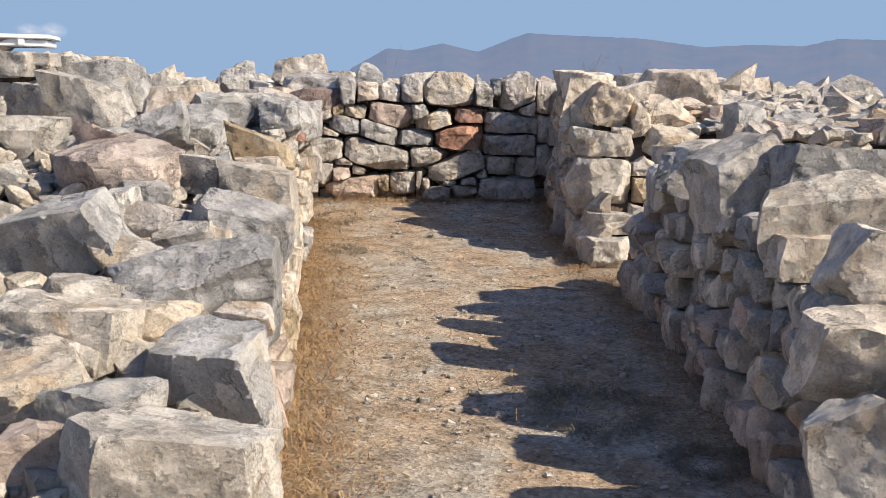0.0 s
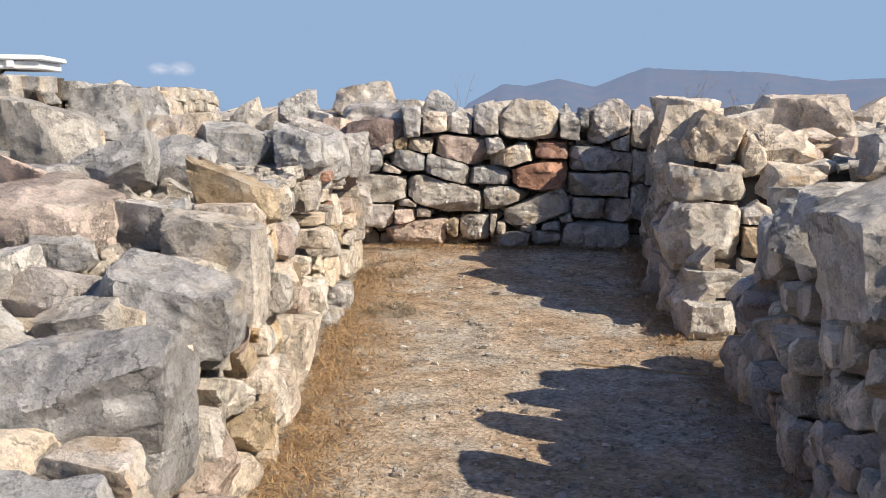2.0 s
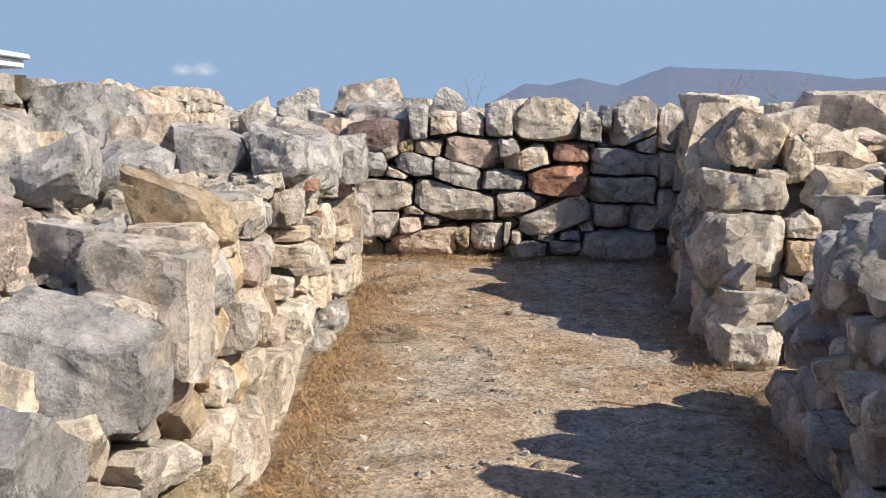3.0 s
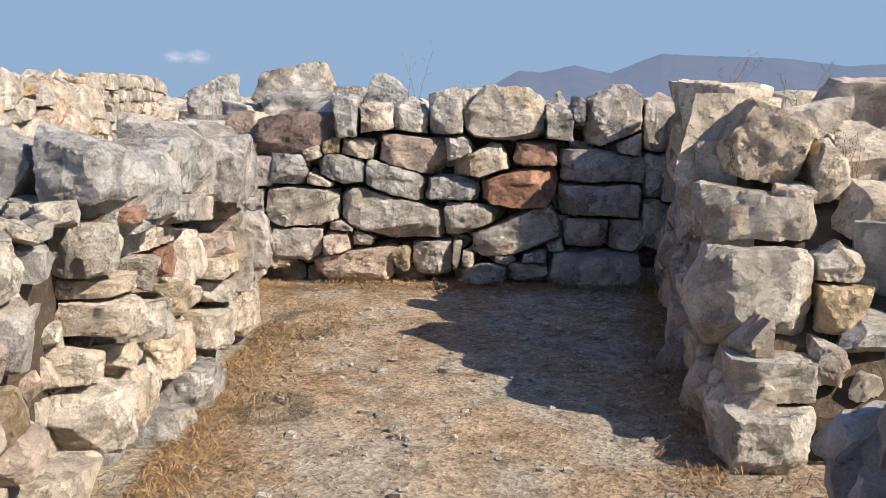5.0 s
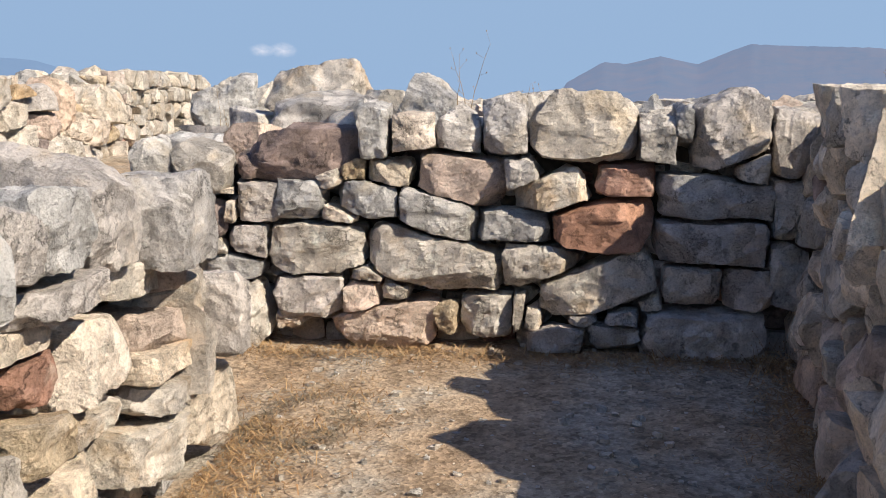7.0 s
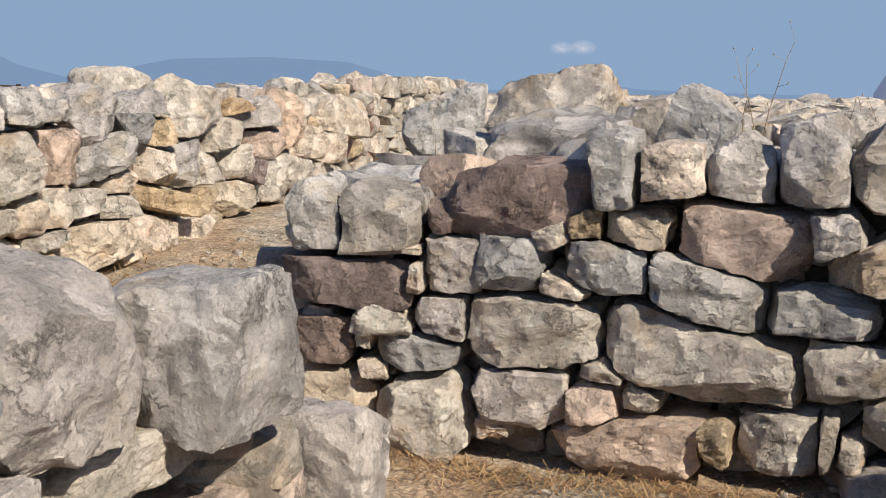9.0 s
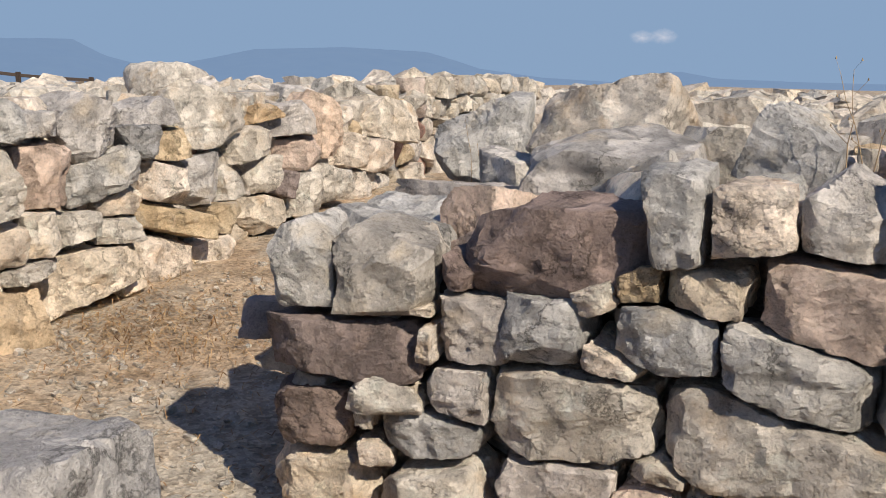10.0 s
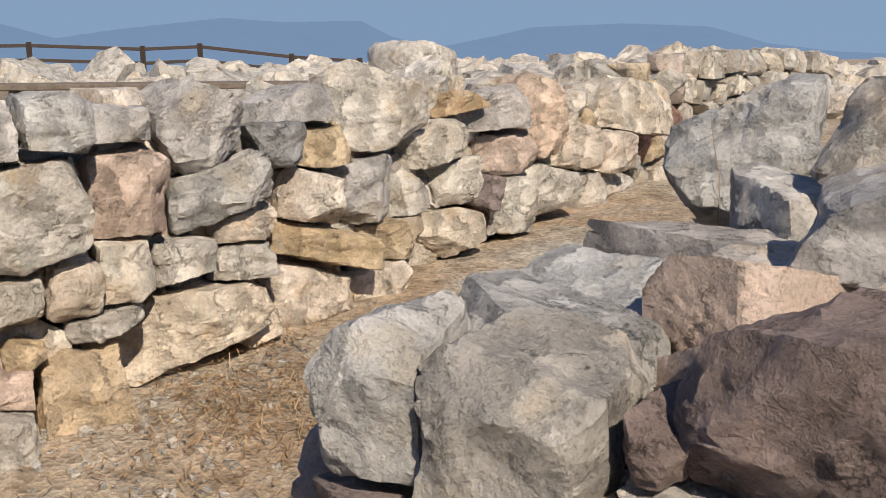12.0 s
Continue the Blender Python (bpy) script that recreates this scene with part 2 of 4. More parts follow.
def put_stone(parent, p, f, at, turn, material, name="stone", label=""):
    ob = new(name, mesh_of(name, p, f, material))
    ob.matrix_world = Matrix.Translation(at) @ turn.to_4x4()
    ob.parent = parent
    if label:
        tagged(ob, label)
    return ob


def pick(rng, mix):
    return KINDS[rng.choice(len(KINDS), p=np.array(mix) / sum(mix))]


def block(parent, at, size, rz=0, tilt=0, lean=0, material=None, seed=0, level=3, cuts=8, name="stone", label="", rough=1.0, edge=160, loose=0.2):
    """One stone of known place and size: width, depth and height, turned about z, then tilted in its face and leaned back."""
    rng = np.random.default_rng(1000 + seed)
    half = np.array(size) / 2
    p, f = rock(rng, half, *cut_planes(rng, half, cuts, loose), level, rough, edge)
    turn = Euler((radians(lean), radians(tilt), 0)).to_matrix()
    turn = Matrix.Rotation(radians(rz), 3, "Z") @ turn
    return put_stone(parent, p, f, at, turn, material or GREY, name, label)


class Line:
    """A wall's face in plan: a line of corners; u runs along it, and the face looks to the right of the way it runs."""

    def __init__(self, pts):
        self.p = np.array(pts, float)
        self.d = np.r_[0, np.cumsum(np.linalg.norm(np.diff(self.p, axis=0), axis=1))]
        self.length = self.d[-1]

    def at(self, u):
        i = int(np.clip(np.searchsorted(self.d, u) - 1, 0, len(self.p) - 2))
        t = self.p[i + 1] - self.p[i]
        t = t / np.linalg.norm(t)
        return self.p[i] + t * (u - self.d[i]), t

    def axes(self, u, soft=0.25):
        p = self.at(u)[0]
        t = self.at(min(u + soft, self.length))[0] - self.at(max(u - soft, 0))[0]
        t = t / np.linalg.norm(t)
        return p, t, np.array([t[1], -t[0]])


def fits(rng, line, base, top, course, stretch, holes):
    """Middles of the stones of a rubble face, course by course, and their rough sizes."""
    out, v = [], 0.0
    high = max(top(u) - base(u) for u in np.linspace(0, line.length, 20))
    while v < high:
        h = course * rng.uniform(0.7, 1.35)
        u = rng.uniform(-0.2, 0.1)
        while u < line.length + 0.05:
            w = h * rng.uniform(0.75, 2.1) * stretch
            cu, cv = u + w / 2, v + h / 2 + rng.normal() * h * 0.13
            uu = min(max(cu, 0), line.length)
            if cv < top(uu) - base(uu) - 0.25 * h and not any(a < cu < b and c < cv < d for a, b, c, d in holes):
                if h > course * 0.95 and rng.random() < 0.28:
                    out += [(cu - w * 0.2, cv - h * 0.27, w * 0.8, h * 0.5), (cu + w * 0.22, cv + h * 0.25, w * 0.7, h * 0.5)]
                else:
                    out.append((cu, cv, w, h))
            u += w
        v += h
    return out


def rubble_face(parent, line, base, top, course=0.24, stretch=1.0, batter=0.08, seed=1, mix=(5, 3, 1, 0.6, 0.6, 0.8), holes=(), level=3, deep=0.22,
                gap=0.008, proud=0.05, limit=300, nearest=None):
    """A dry-stone face, each stone cut to fit between its neighbours. Past the limit the rest is one joined mesh."""
    rng = np.random.default_rng(seed)
    sites = fits(rng, line, base, top, course, stretch, holes)
    uv = np.array([(a, b) for a, b, _, _ in sites])
    made = []
    for i, (u, v, w, h) in enumerate(sites):
        dv = uv - uv[i]
        dist = np.hypot(dv[:, 0], dv[:, 1])
        near = [j for j in np.argsort(dist)[1:16] if dist[j] < 1.6]
        ns, ds = [], []
        for j in near:
            e = dv[j] / dist[j]
            lift = rng.normal() * 0.12
            k = np.array([e[0], lift, e[1]])
            ns.append(k / np.linalg.norm(k))
            ds.append(dist[j] / 2 - gap + rng.normal() * 0.006)
        for a, lim in ((0, w * 0.62), (2, h * 0.6)):
            for s in (-1, 1):
                k = np.zeros(3)
                k[a] = s
                ns.append(k)
                ds.append(lim)
        out = rng.uniform(-proud, proud)
        for q in range(5):
            k = np.array([rng.normal() * 0.42, -1, rng.normal() * 0.42])
            ns.append(k / np.linalg.norm(k))
            ds.append((deep / 2 + out) * rng.uniform(0.92, 1.12))
        ns.append((0, 1, 0))
        ds.append(deep / 2)
        half = np.array([w * 0.55, deep / 2, h * 0.55])
        p, f = rock(rng, half, ns, ds, level, 0.9, 120)
        uu = min(max(u, 0), line.length)
        xy, t, o = line.axes(uu)
        xy = xy + t * (u - uu)
        c = np.array([*(xy - o * (deep / 2 + batter * v - 0.02)), base(uu) + v])
        made.append((p, f, c, t, pick(rng, mix)))
    if nearest is not None and len(made) > limit:
        made.sort(key=lambda q: np.linalg.norm(q[2][:2] - np.array(nearest)))
    joined = []
    for n, (p, f, c, t, m) in enumerate(made):
        turn = Matrix(((t[0], -t[1], 0), (t[1], t[0], 0), (0, 0, 1)))
        if n < limit:
            put_stone(parent, p, f, c, turn, m)
        else:
            joined.append((p @ np.array(turn).T + c, f))
    join_stones(parent, joined)
    return parent


def join_stones(parent, parts, name="stones_beyond"):
    if not parts:
        return
    ps, fs, n = [], [], 0
    for p, f in parts:
        ps.append(p)
        fs.append(f + n)
        n += len(p)
    ob = new(name, mesh_of(name, np.concatenate(ps), np.concatenate(fs), HEAP))
    ob.parent = parent
    tagged(ob, "pale grey rubble stones of the wall", kind="stuff")


def heap(parent, inside, ztop, area, spacing=0.27, size=(0.16, 0.5), flat=0.55, seed=5, mix=(5, 4, 0.4, 0.04, 0.1, 0.7), level=3, limit=200, sink=0.3):
    """Loose stones lying on a wall's broken top."""
    rng = np.random.default_rng(seed)
    x0, y0, x1, y1 = area
    joined, n = [], 0
    tries = int(16 * (x1 - x0) * (y1 - y0) / spacing**2)
    pts = np.zeros((tries, 3))
    for _ in range(tries):
        x, y = rng.uniform(x0, x1), rng.uniform(y0, y1)
        s = size[0] + (size[1] - size[0]) * rng.random() ** 1.9
        q = pts[:n]
        if not inside(x, y) or (n and ((q[:, 0] - x) ** 2 + (q[:, 1] - y) ** 2 < ((s + q[:, 2]) * 0.43) ** 2).any()):
            continue
        pts[n] = x, y, s * 0.93
        half = np.array([s * rng.uniform(0.42, 0.6), s * rng.uniform(0.34, 0.5), s * flat * rng.uniform(0.3, 0.55)])
        p, f = rock(rng, half, *cut_planes(rng, half, 9), level)
        turn = Euler((rng.normal() * 0.18, rng.normal() * 0.18, rng.uniform(0, 6.28))).to_matrix()
        c = (x, y, ztop(x, y) + half[2] * (1 - 2 * sink))
        if n < limit:
            put_stone(parent, p, f, c, turn, pick(rng, mix))
        else:
            joined.append((p @ np.array(turn).T + np.array(c), f))
        n += 1
    join_stones(parent, joined)


def core(name, pts, base, top, label, inset=0.0, batter=0.08):
    """The packed core of a wall: a closed plan of corners, with a bottom and a top height for each."""
    bm = bmesh.new()
    mid = np.mean(np.array(pts), axis=0)
    low, high = [], []
    for k, (x, y) in enumerate(pts):
        d = mid - np.array((x, y))
        d = d / np.linalg.norm(d)
        a = np.array((x, y)) + d * inset
        c = a + d * batter
        low.append(bm.verts.new((a[0], a[1], base[k] if hasattr(base, "__len__") else base)))
        high.append(bm.verts.new((c[0], c[1], top[k] if hasattr(top, "__len__") else top)))
    n = len(pts)
    for k in range(n):
        bm.faces.new((low[k], low[(k + 1) % n], high[(k + 1) % n], high[k]))
    bm.faces.new(high)
    bm.faces.new(low[::-1])
    bmesh.ops.triangulate(bm, faces=bm.faces[:])
    bmesh.ops.recalc_face_normals(bm, faces=bm.faces[:])
    me = bpy.data.meshes.new(name)
    bm.to_mesh(me)
    bm.free()
    me.materials.append(EARTH)
    return tagged(new(name, me), label, kind="structure")


# ---------------------------------------------------------------- ground
def step(a, b, v):
    k = min(max((v - a) / (b - a), 0.0), 1.0)
    return k * k * (3 - 2 * k)


def floor_z(x, y):
    z = -0.06 + 0.0047 * max(y + 7, 0) ** 2 if y < 0 else 0.17 + 0.066 * min(y, 3)
    z += 0.13 * min(max(-1.6 - x, 0), 3.0) * step(-2.5, -1.0, y)
    return z


def ground_z(x, y):
    z = floor_z(x, min(y, 3.0))
    r = math.hypot(x, y + 2)
    z = z * (1 - step(6, 14, r)) + (0.9 + 0.30 * step(9, 24, -x)) * step(6, 14, r)
    raised = 0.0
    raised = max(raised, step(0.5, 0.9, y) * step(-1.6, -1.2, x) * (1 - step(5, 9, y)))
    raised = max(raised, step(2.0, 2.5, x) * step(-3.0, -2.2, y) * (1 - step(5, 9, x)))
    z = z + (1.15 - z) * raised
    z -= 75 * step(45, 420, r)
    return z


def ground():
    def axis(lo, hi, fine):
        a = list(np.arange(lo, hi, fine))
        k, grow = 0, fine
        left, right = [lo], [a[-1]]
        while right[-1] < 4500:
            grow *= 1.25
            right.append(right[-1] + grow)
            left.append(left[-1] - grow)
        return np.array(left[:0:-1] + a + right[1:])

    xs, ys = axis(-5.2, 3.0, 0.06), axis(-12.5, 4.0, 0.06)
    v = []
    for y in ys:
        for x in xs:
            z = ground_z(x, y)
            if -6 < x < 4 and -13 < y < 5:
                z += 0.012 * noise.noise(Vector((x * 1.7, y * 1.7, 0))) + 0.007 * noise.noise(Vector((x * 6, y * 6, 3)))
                for cx, cy, rx, ry, rise in ((-1.1, -1.2, 0.26, 0.30, 0.035), (-0.78, -2.85, 0.2, 0.25, -0.025), (-0.72, -3.95, 0.3, 0.3, 0.02), (0.95, -6.6, 0.28, 0.3, -0.03)):
                    q = math.hypot((x - cx) / rx, (y - cy) / ry)
                    if q < 1.6:
                        z += rise * (math.exp(-2.2 * q * q) - (0.5 * math.exp(-9 * (q - 1.05) ** 2) if rise < 0 else 0))
            v.append((x, y, z))
    nx = len(xs)
    f = [(j * nx + i, j * nx + i + 1, (j + 1) * nx + i + 1, (j + 1) * nx + i) for j in range(len(ys) - 1) for i in range(nx - 1)]
    me = bpy.data.meshes.new("ground")
    me.from_pydata(v, [], f)
    me.polygons.foreach_set("use_smooth", [True] * len(f))
    me.materials.append(GROUND)
    return tagged(new("ground", me), "trodden pale earth and lime floor with gravel", kind="structure")


ground()


# ---------------------------------------------------------------- far hills
def ridge(name, az0, az1, dist, crest, seed, material, label):
    """A range of hills: a crest line of heights by bearing, with spurs running down towards the eye."""
    rng = np.random.default_rng(seed)
    cols, rows_ = 220, 26
    v = []
    for j in range(rows_):
        k = j / (rows_ - 1)
        for i in range(cols):
            az = az0 + (az1 - az0) * i / (cols - 1)
            h = np.interp(az, [c[0] for c in crest], [c[1] for c in crest])
            spur = noise.fractal(Vector((az * 0.35 + seed, k * 1.5, seed)), 1.0, 2.1, 6)
            d = dist * (1 - 0.35 * k) + spur * 120 * k
            z = (h + 80) * (1 - k) ** 1.15 - 80 + spur * h * 0.22 * min(k * 5, 1) * (1 - k) + noise.noise(Vector((az * 3.1, 0, seed))) * h * 0.02
            v.append((d * math.sin(radians(az)), d * math.cos(radians(az)), z))
    f = [(j * cols + i, (j + 1) * cols + i, (j + 1) * cols + i + 1, j * cols + i + 1) for j in range(rows_ - 1) for i in range(cols - 1)]
    me = bpy.data.meshes.new(name)
    me.from_pydata(v, [], f)
    me.polygons.foreach_set("use_smooth", [True] * len(f))
    me.materials.append(material)
    return tagged(new(name, me), label, kind="structure")


# haze lies in these glowing colours; no air is modelled
HILLS = painted_haze_material("painted_haze_hills", (0.105, 0.155, 0.25), (0.15, 0.165, 0.24))
HILLS_FAR = painted_haze_material("painted_haze_hills_far", (0.13, 0.215, 0.355), (0.14, 0.225, 0.36))
CREST = [(-8.8, -30), (-8.3, 18), (-6.4, 77), (-5.2, 72), (-3.5, 94), (-1.6, 72), (0, 108), (1, 128), (2.2, 124), (4.5, 121), (7, 117), (10.1, 96), (12.5, 104), (15, 102), (16.5, 122), (19, 120), (24, 100), (30, 70)]
WEST = [(-84.4, 52), (-79.4, 82), (-71.4, 148), (-68.8, 90), (-66.1, 118), (-60.6, 158), (-57.5, 138), (-53.5, 138), (-51.9, 74), (-49.6, 28), (-46.5, 69), (-44.5, 99), (-39.8, 106), (-35.5, 86), (-34.0, 52), (-32.7, 19), (-29.4, -17), (-25.8, -35), (-22.4, 5), (-20.4, -24), (-16.4, -38), (-12.4, -47)]
ridge("backdrop_hills", -8.8, 30, 3100, CREST, 3, HILLS, "blue-mauve mountain range beyond the plain, haze painted into its colour")
ridge("backdrop_hills_west", -84, -12, 4300, WEST, 7, HILLS_FAR, "faint blue mountain range with haze painted into its colour")

def cloud_material():
    m, n, l, b = shader("thin_cloud_glow", 1.0)
    co = n.new("ShaderNodeTexCoord")
    g = n.new("ShaderNodeTexGradient")
    g.gradient_type = "SPHERICAL"
    l.new(co.outputs["Object"], g.inputs["Vector"])
    t = tex(n, "ShaderNodeTexNoise", 2.2, 6, 0.6)
    l.new(co.outputs["Object"], t.inputs["Vector"])
    k = n.new("ShaderNodeMath")
    k.operation = "MULTIPLY"
    l.new(g.outputs["Fac"], k.inputs[0])
    l.new(t.outputs["Fac"], k.inputs[1])
    r = ramp(n, [(0.1, (0, 0, 0)), (0.55, (0.6, 0.6, 0.6))])
    l.new(k.outputs[0], r.inputs[0])
    l.new(r.outputs[0], b.inputs["Alpha"])
    # the cloud's sunlit white is put in as emission over a black base
    b.inputs["Base Color"].default_value = (0, 0, 0, 1)
    b.inputs["Emission Color"].default_value = (0.62, 0.62, 0.68, 1)
    b.inputs["Emission Strength"].default_value = 1.0
    return m


def cloud(az, height, width, tall, material):
    """A small far cloud bank."""
    bm = bmesh.new()
    bmesh.ops.create_grid(bm, x_segments=2, y_segments=2, size=1)
    me = bpy.data.meshes.new("backdrop_cloud")
    bm.to_mesh(me)
    bm.free()
    me.materials.append(material)
    ob = new("backdrop_cloud", me)
    at = Vector((4200 * math.sin(radians(az)), 4200 * math.cos(radians(az)), height))
    ob.matrix_world = Matrix.Translation(at) @ Matrix.Rotation(radians(-az), 4, "Z") @ Matrix.Rotation(radians(90), 4, "X") @ Matrix.Diagonal((width, tall, 1, 1))
    ob.visible_shadow = False
    return tagged(ob, "small thin white cloud above the hills", kind="structure")


CLOUD = cloud_material()
cloud(-24.3, 134, 62, 34, CLOUD)
cloud(-23.2, 136, 68, 40, CLOUD)

# ---------------------------------------------------------------- walls
def along(parent, rows, rz, inward, seed, level=4, proud=0.04, thick=(0.28, 0.46), fill=1.0, gap=0.012, grow=1.05, uneven=0.036):
    """Stones set in a face: place on the face, width, height, tilt and kind of stone. Each is cut to sit against its neighbours."""
    turns = [rz(r[0], r[1]) if callable(rz) else rz for r in rows]
    mean = radians(sum(turns) / len(turns))
    mid = [np.array((r[0] * math.cos(mean) + r[1] * math.sin(mean), r[2])) for r in rows]
    angles = np.arange(48) * math.tau / 48
    fan = np.stack((np.cos(angles), np.sin(angles)), 1)
    shape = []
    for n, r in enumerate(rows):
        rng = np.random.default_rng(seed + 5000 + n)
        c, s = math.cos(radians(-r[5])), math.sin(radians(-r[5]))
        own = fan @ np.array(((c, -s), (s, c)))
        shape.append(support(own, np.array((r[3] * fill, r[4])) * 0.5 * grow, rng.uniform(2.8, 6.0) if r[6] is not BROWN or r[3] < 0.6 else 2.1))
    for n, (x, y, z, w, h, tilt, kind) in enumerate(rows):
        rng = np.random.default_rng(seed + n)
        deep = min(max(0.9 * min(w, h * 1.3), thick[0]), thick[1])
        ns, ds = [], []
        for k in (np.arange(9) * 48 // 9 + rng.integers(-2, 3, 9)) % 48:
            v = np.array((fan[k][0], rng.normal() * 0.16, fan[k][1]))
            ns.append(v / np.linalg.norm(v))
            ds.append(shape[n][k] * rng.uniform(0.93, 1.04))
        for j in range(len(rows)):
            apart = mid[j] - mid[n]
            if j == n or np.hypot(*apart) > 0.5 * (w + rows[j][3]) + 0.2:
                continue
            free = fan @ apart - shape[n] - np.roll(shape[j], 24)
            k = int(np.argmax(free))
            if free[k] < gap and not (kind is BROWN and w > 0.6 and rows[j][3] < 0.4):
                v = np.array((fan[k][0], rng.normal() * 0.05, fan[k][1]))
                ns.append(v / np.linalg.norm(v))
                ds.append(max(shape[n][k] + (free[k] - gap) / 2, 0.3 * min(w, h)))
        front = deep / 2
        ns.append(np.array((rng.normal() * 0.07, -1, rng.normal() * 0.07)))
        ds.append(front)
        for _ in range(5):
            v = np.array((rng.normal() * 0.6, -1, rng.normal() * 0.6))
            v /= np.linalg.norm(v)
            ns.append(v)
            ds.append(front * rng.uniform(0.93, 1.02) * -v[1] + 0.40 * (abs(v[0]) * w + abs(v[2]) * h) * rng.uniform(0.45, 0.85))
        for side in (-1, 1):
            v = np.array((0.75 * side, -0.66, rng.normal() * 0.2))
            v /= np.linalg.norm(v)
            ns.append(v)
            ds.append(support(v, np.array((w * fill, deep, h)) * 0.5, 2.2 if kind is BROWN and w > 0.6 else rng.uniform(2.8, 6.0)))
        ns.append((0, 1, 0))
        ds.append(deep / 2)
        half = np.array((w * fill, deep, h)) * 0.5
        p, f = rock(rng, half, ns, ds, level, 1.2, 160 if kind is not BROWN else 50)
        s = deep / 2 - proud + rng.uniform(-uneven, uneven)
        turn = Matrix.Rotation(radians(turns[n] + rng.normal() * 2.5), 3, "Z") @ Matrix.Rotation(radians(rng.normal() * 3), 3, "X")
        put_stone(parent, p, f, (x + inward[0] * s, y + inward[1] * s, z), turn, kind)


def onto(parent, rows, seed, level=4, lift=0.0):
    """Stones lying on a broken wall top: the middle of each, its apparent width and height, tilt and kind."""
    rng = np.random.default_rng(seed)
    for n, (x, y, z, w, h, tilt, kind) in enumerate(rows):
        block(parent, (x, y, z + lift - 0.06 * h), (w * 1.03, max(w * 0.6, h * 0.9), h * 1.05), rng.uniform(-14, 14), tilt, rng.uniform(-9, 9), kind, seed * 7 + n, level, 7)


FAR_TOP = [
    (-1.53, -0.35, 1.19, 0.66, 0.28, -8.00, BROWN),
    (-1.18, -0.28, 1.30, 0.24, 0.27, 0, GREY),
    (-0.97, -0.23, 1.30, 0.26, 0.21, 0, PALE),
    (-0.74, -0.19, 1.29, 0.27, 0.18, -10, GREY),
    (-0.49, -0.16, 1.33, 0.29, 0.27, 5, GREY),
    (-0.10, -0.11, 1.33, 0.59, 0.34, 2, GREY),
    (0.28, -0.06, 1.28, 0.27, 0.25, 0, GREY),
    (0.64, -0.02, 1.31, 0.44, 0.40, -15, GREY),
    (0.40, -0.05, 1.36, 0.16, 0.15, 0, GREY),
]
FAR_SECOND = [
    (-1.78, -0.40, 0.94, 0.29, 0.25, 0, GREY),
    (-1.55, -0.35, 0.96, 0.30, 0.25, 0, GREY),
    (-1.40, -0.32, 1.07, 0.16, 0.12, -30, PALE),
    (-1.27, -0.29, 1.11, 0.14, 0.14, 10, OCHRE),
    (-1.10, -0.26, 1.10, 0.26, 0.16, 5, PALE),
    (-1.19, -0.28, 0.94, 0.33, 0.21, 0, GREY),
    (-1.36, -0.31, 0.88, 0.20, 0.12, 20, PALE),
    (-0.73, -0.19, 1.08, 0.48, 0.28, 10, PINK),
    (-0.84, -0.21, 0.88, 0.44, 0.22, 25, GREY),
    (-0.44, -0.15, 0.82, 0.40, 0.21, 0, GREY),
    (-0.41, -0.15, 1.10, 0.17, 0.20, -20, GREY),
    (-0.25, -0.13, 1.02, 0.36, 0.25, -10, PALE),
]
FAR_SECOND_RIGHT = [
    (0.14, -0.08, 1.08, 0.32, 0.20, 0, RED),
    (0.02, -0.09, 0.85, 0.53, 0.27, -8, RED),
    (0.57, -0.03, 1.01, 0.61, 0.28, 3, GREY),
    (-1.80, -0.41, 0.74, 0.24, 0.19, 0, GREY),
    (-1.47, -0.33, 0.71, 0.56, 0.28, 0, PALE),
    (-0.85, -0.21, 0.64, 0.76, 0.33, 12, PALE),
    (-0.34, -0.14, 0.62, 0.40, 0.26, 0, PALE),
    (0.01, -0.10, 0.54, 0.60, 0.30, -12, PALE),
    (0.56, -0.03, 0.77, 0.61, 0.26, 0, GREY),
    (0.77, -0.01, 1.15, 0.16, 0.22, 0, GREY),
]
FAR_BASE = [
    (-1.49, -0.34, 0.42, 0.44, 0.26, 0, GREY),
    (-1.24, -0.29, 0.43, 0.25, 0.17, -20, PINK),
    (-1.20, -0.28, 0.57, 0.15, 0.11, 0, PALE),
    (-1.10, -0.26, 0.32, 0.60, 0.25, 0, PINK),
    (-0.57, -0.17, 0.37, 0.29, 0.28, 0, PALE),
    (-0.79, -0.20, 0.35, 0.16, 0.15, 0, OCHRE),
    (-0.41, -0.15, 0.37, 0.09, 0.22, 10, PALE),
    (-0.34, -0.14, 0.33, 0.11, 0.14, 0, PALE),
    (0.47, -0.04, 0.54, 0.32, 0.21, 0, GREY),
    (0.77, -0.01, 0.53, 0.29, 0.21, 0, GREY),
    (0.52, -0.04, 0.28, 0.63, 0.31, 0, GREY),
]
FAR_BASE_SMALL = [
    (0.10, -0.09, 0.27, 0.29, 0.15, 0, GREY),
    (-0.22, -0.12, 0.24, 0.30, 0.16, 0, GREY),
    (0.28, -0.06, 0.45, 0.12, 0.12, 0, PALE),
    (-0.07, -0.10, 0.35, 0.12, 0.08, 0, GREY),
    (-1.64, -0.37, 0.31, 0.13, 0.09, 0, PALE),
    (0.15, -0.08, 0.36, 0.17, 0.10, 0, GREY),
    (-1.06, -0.25, 0.47, 0.14, 0.12, 0, PALE),
]
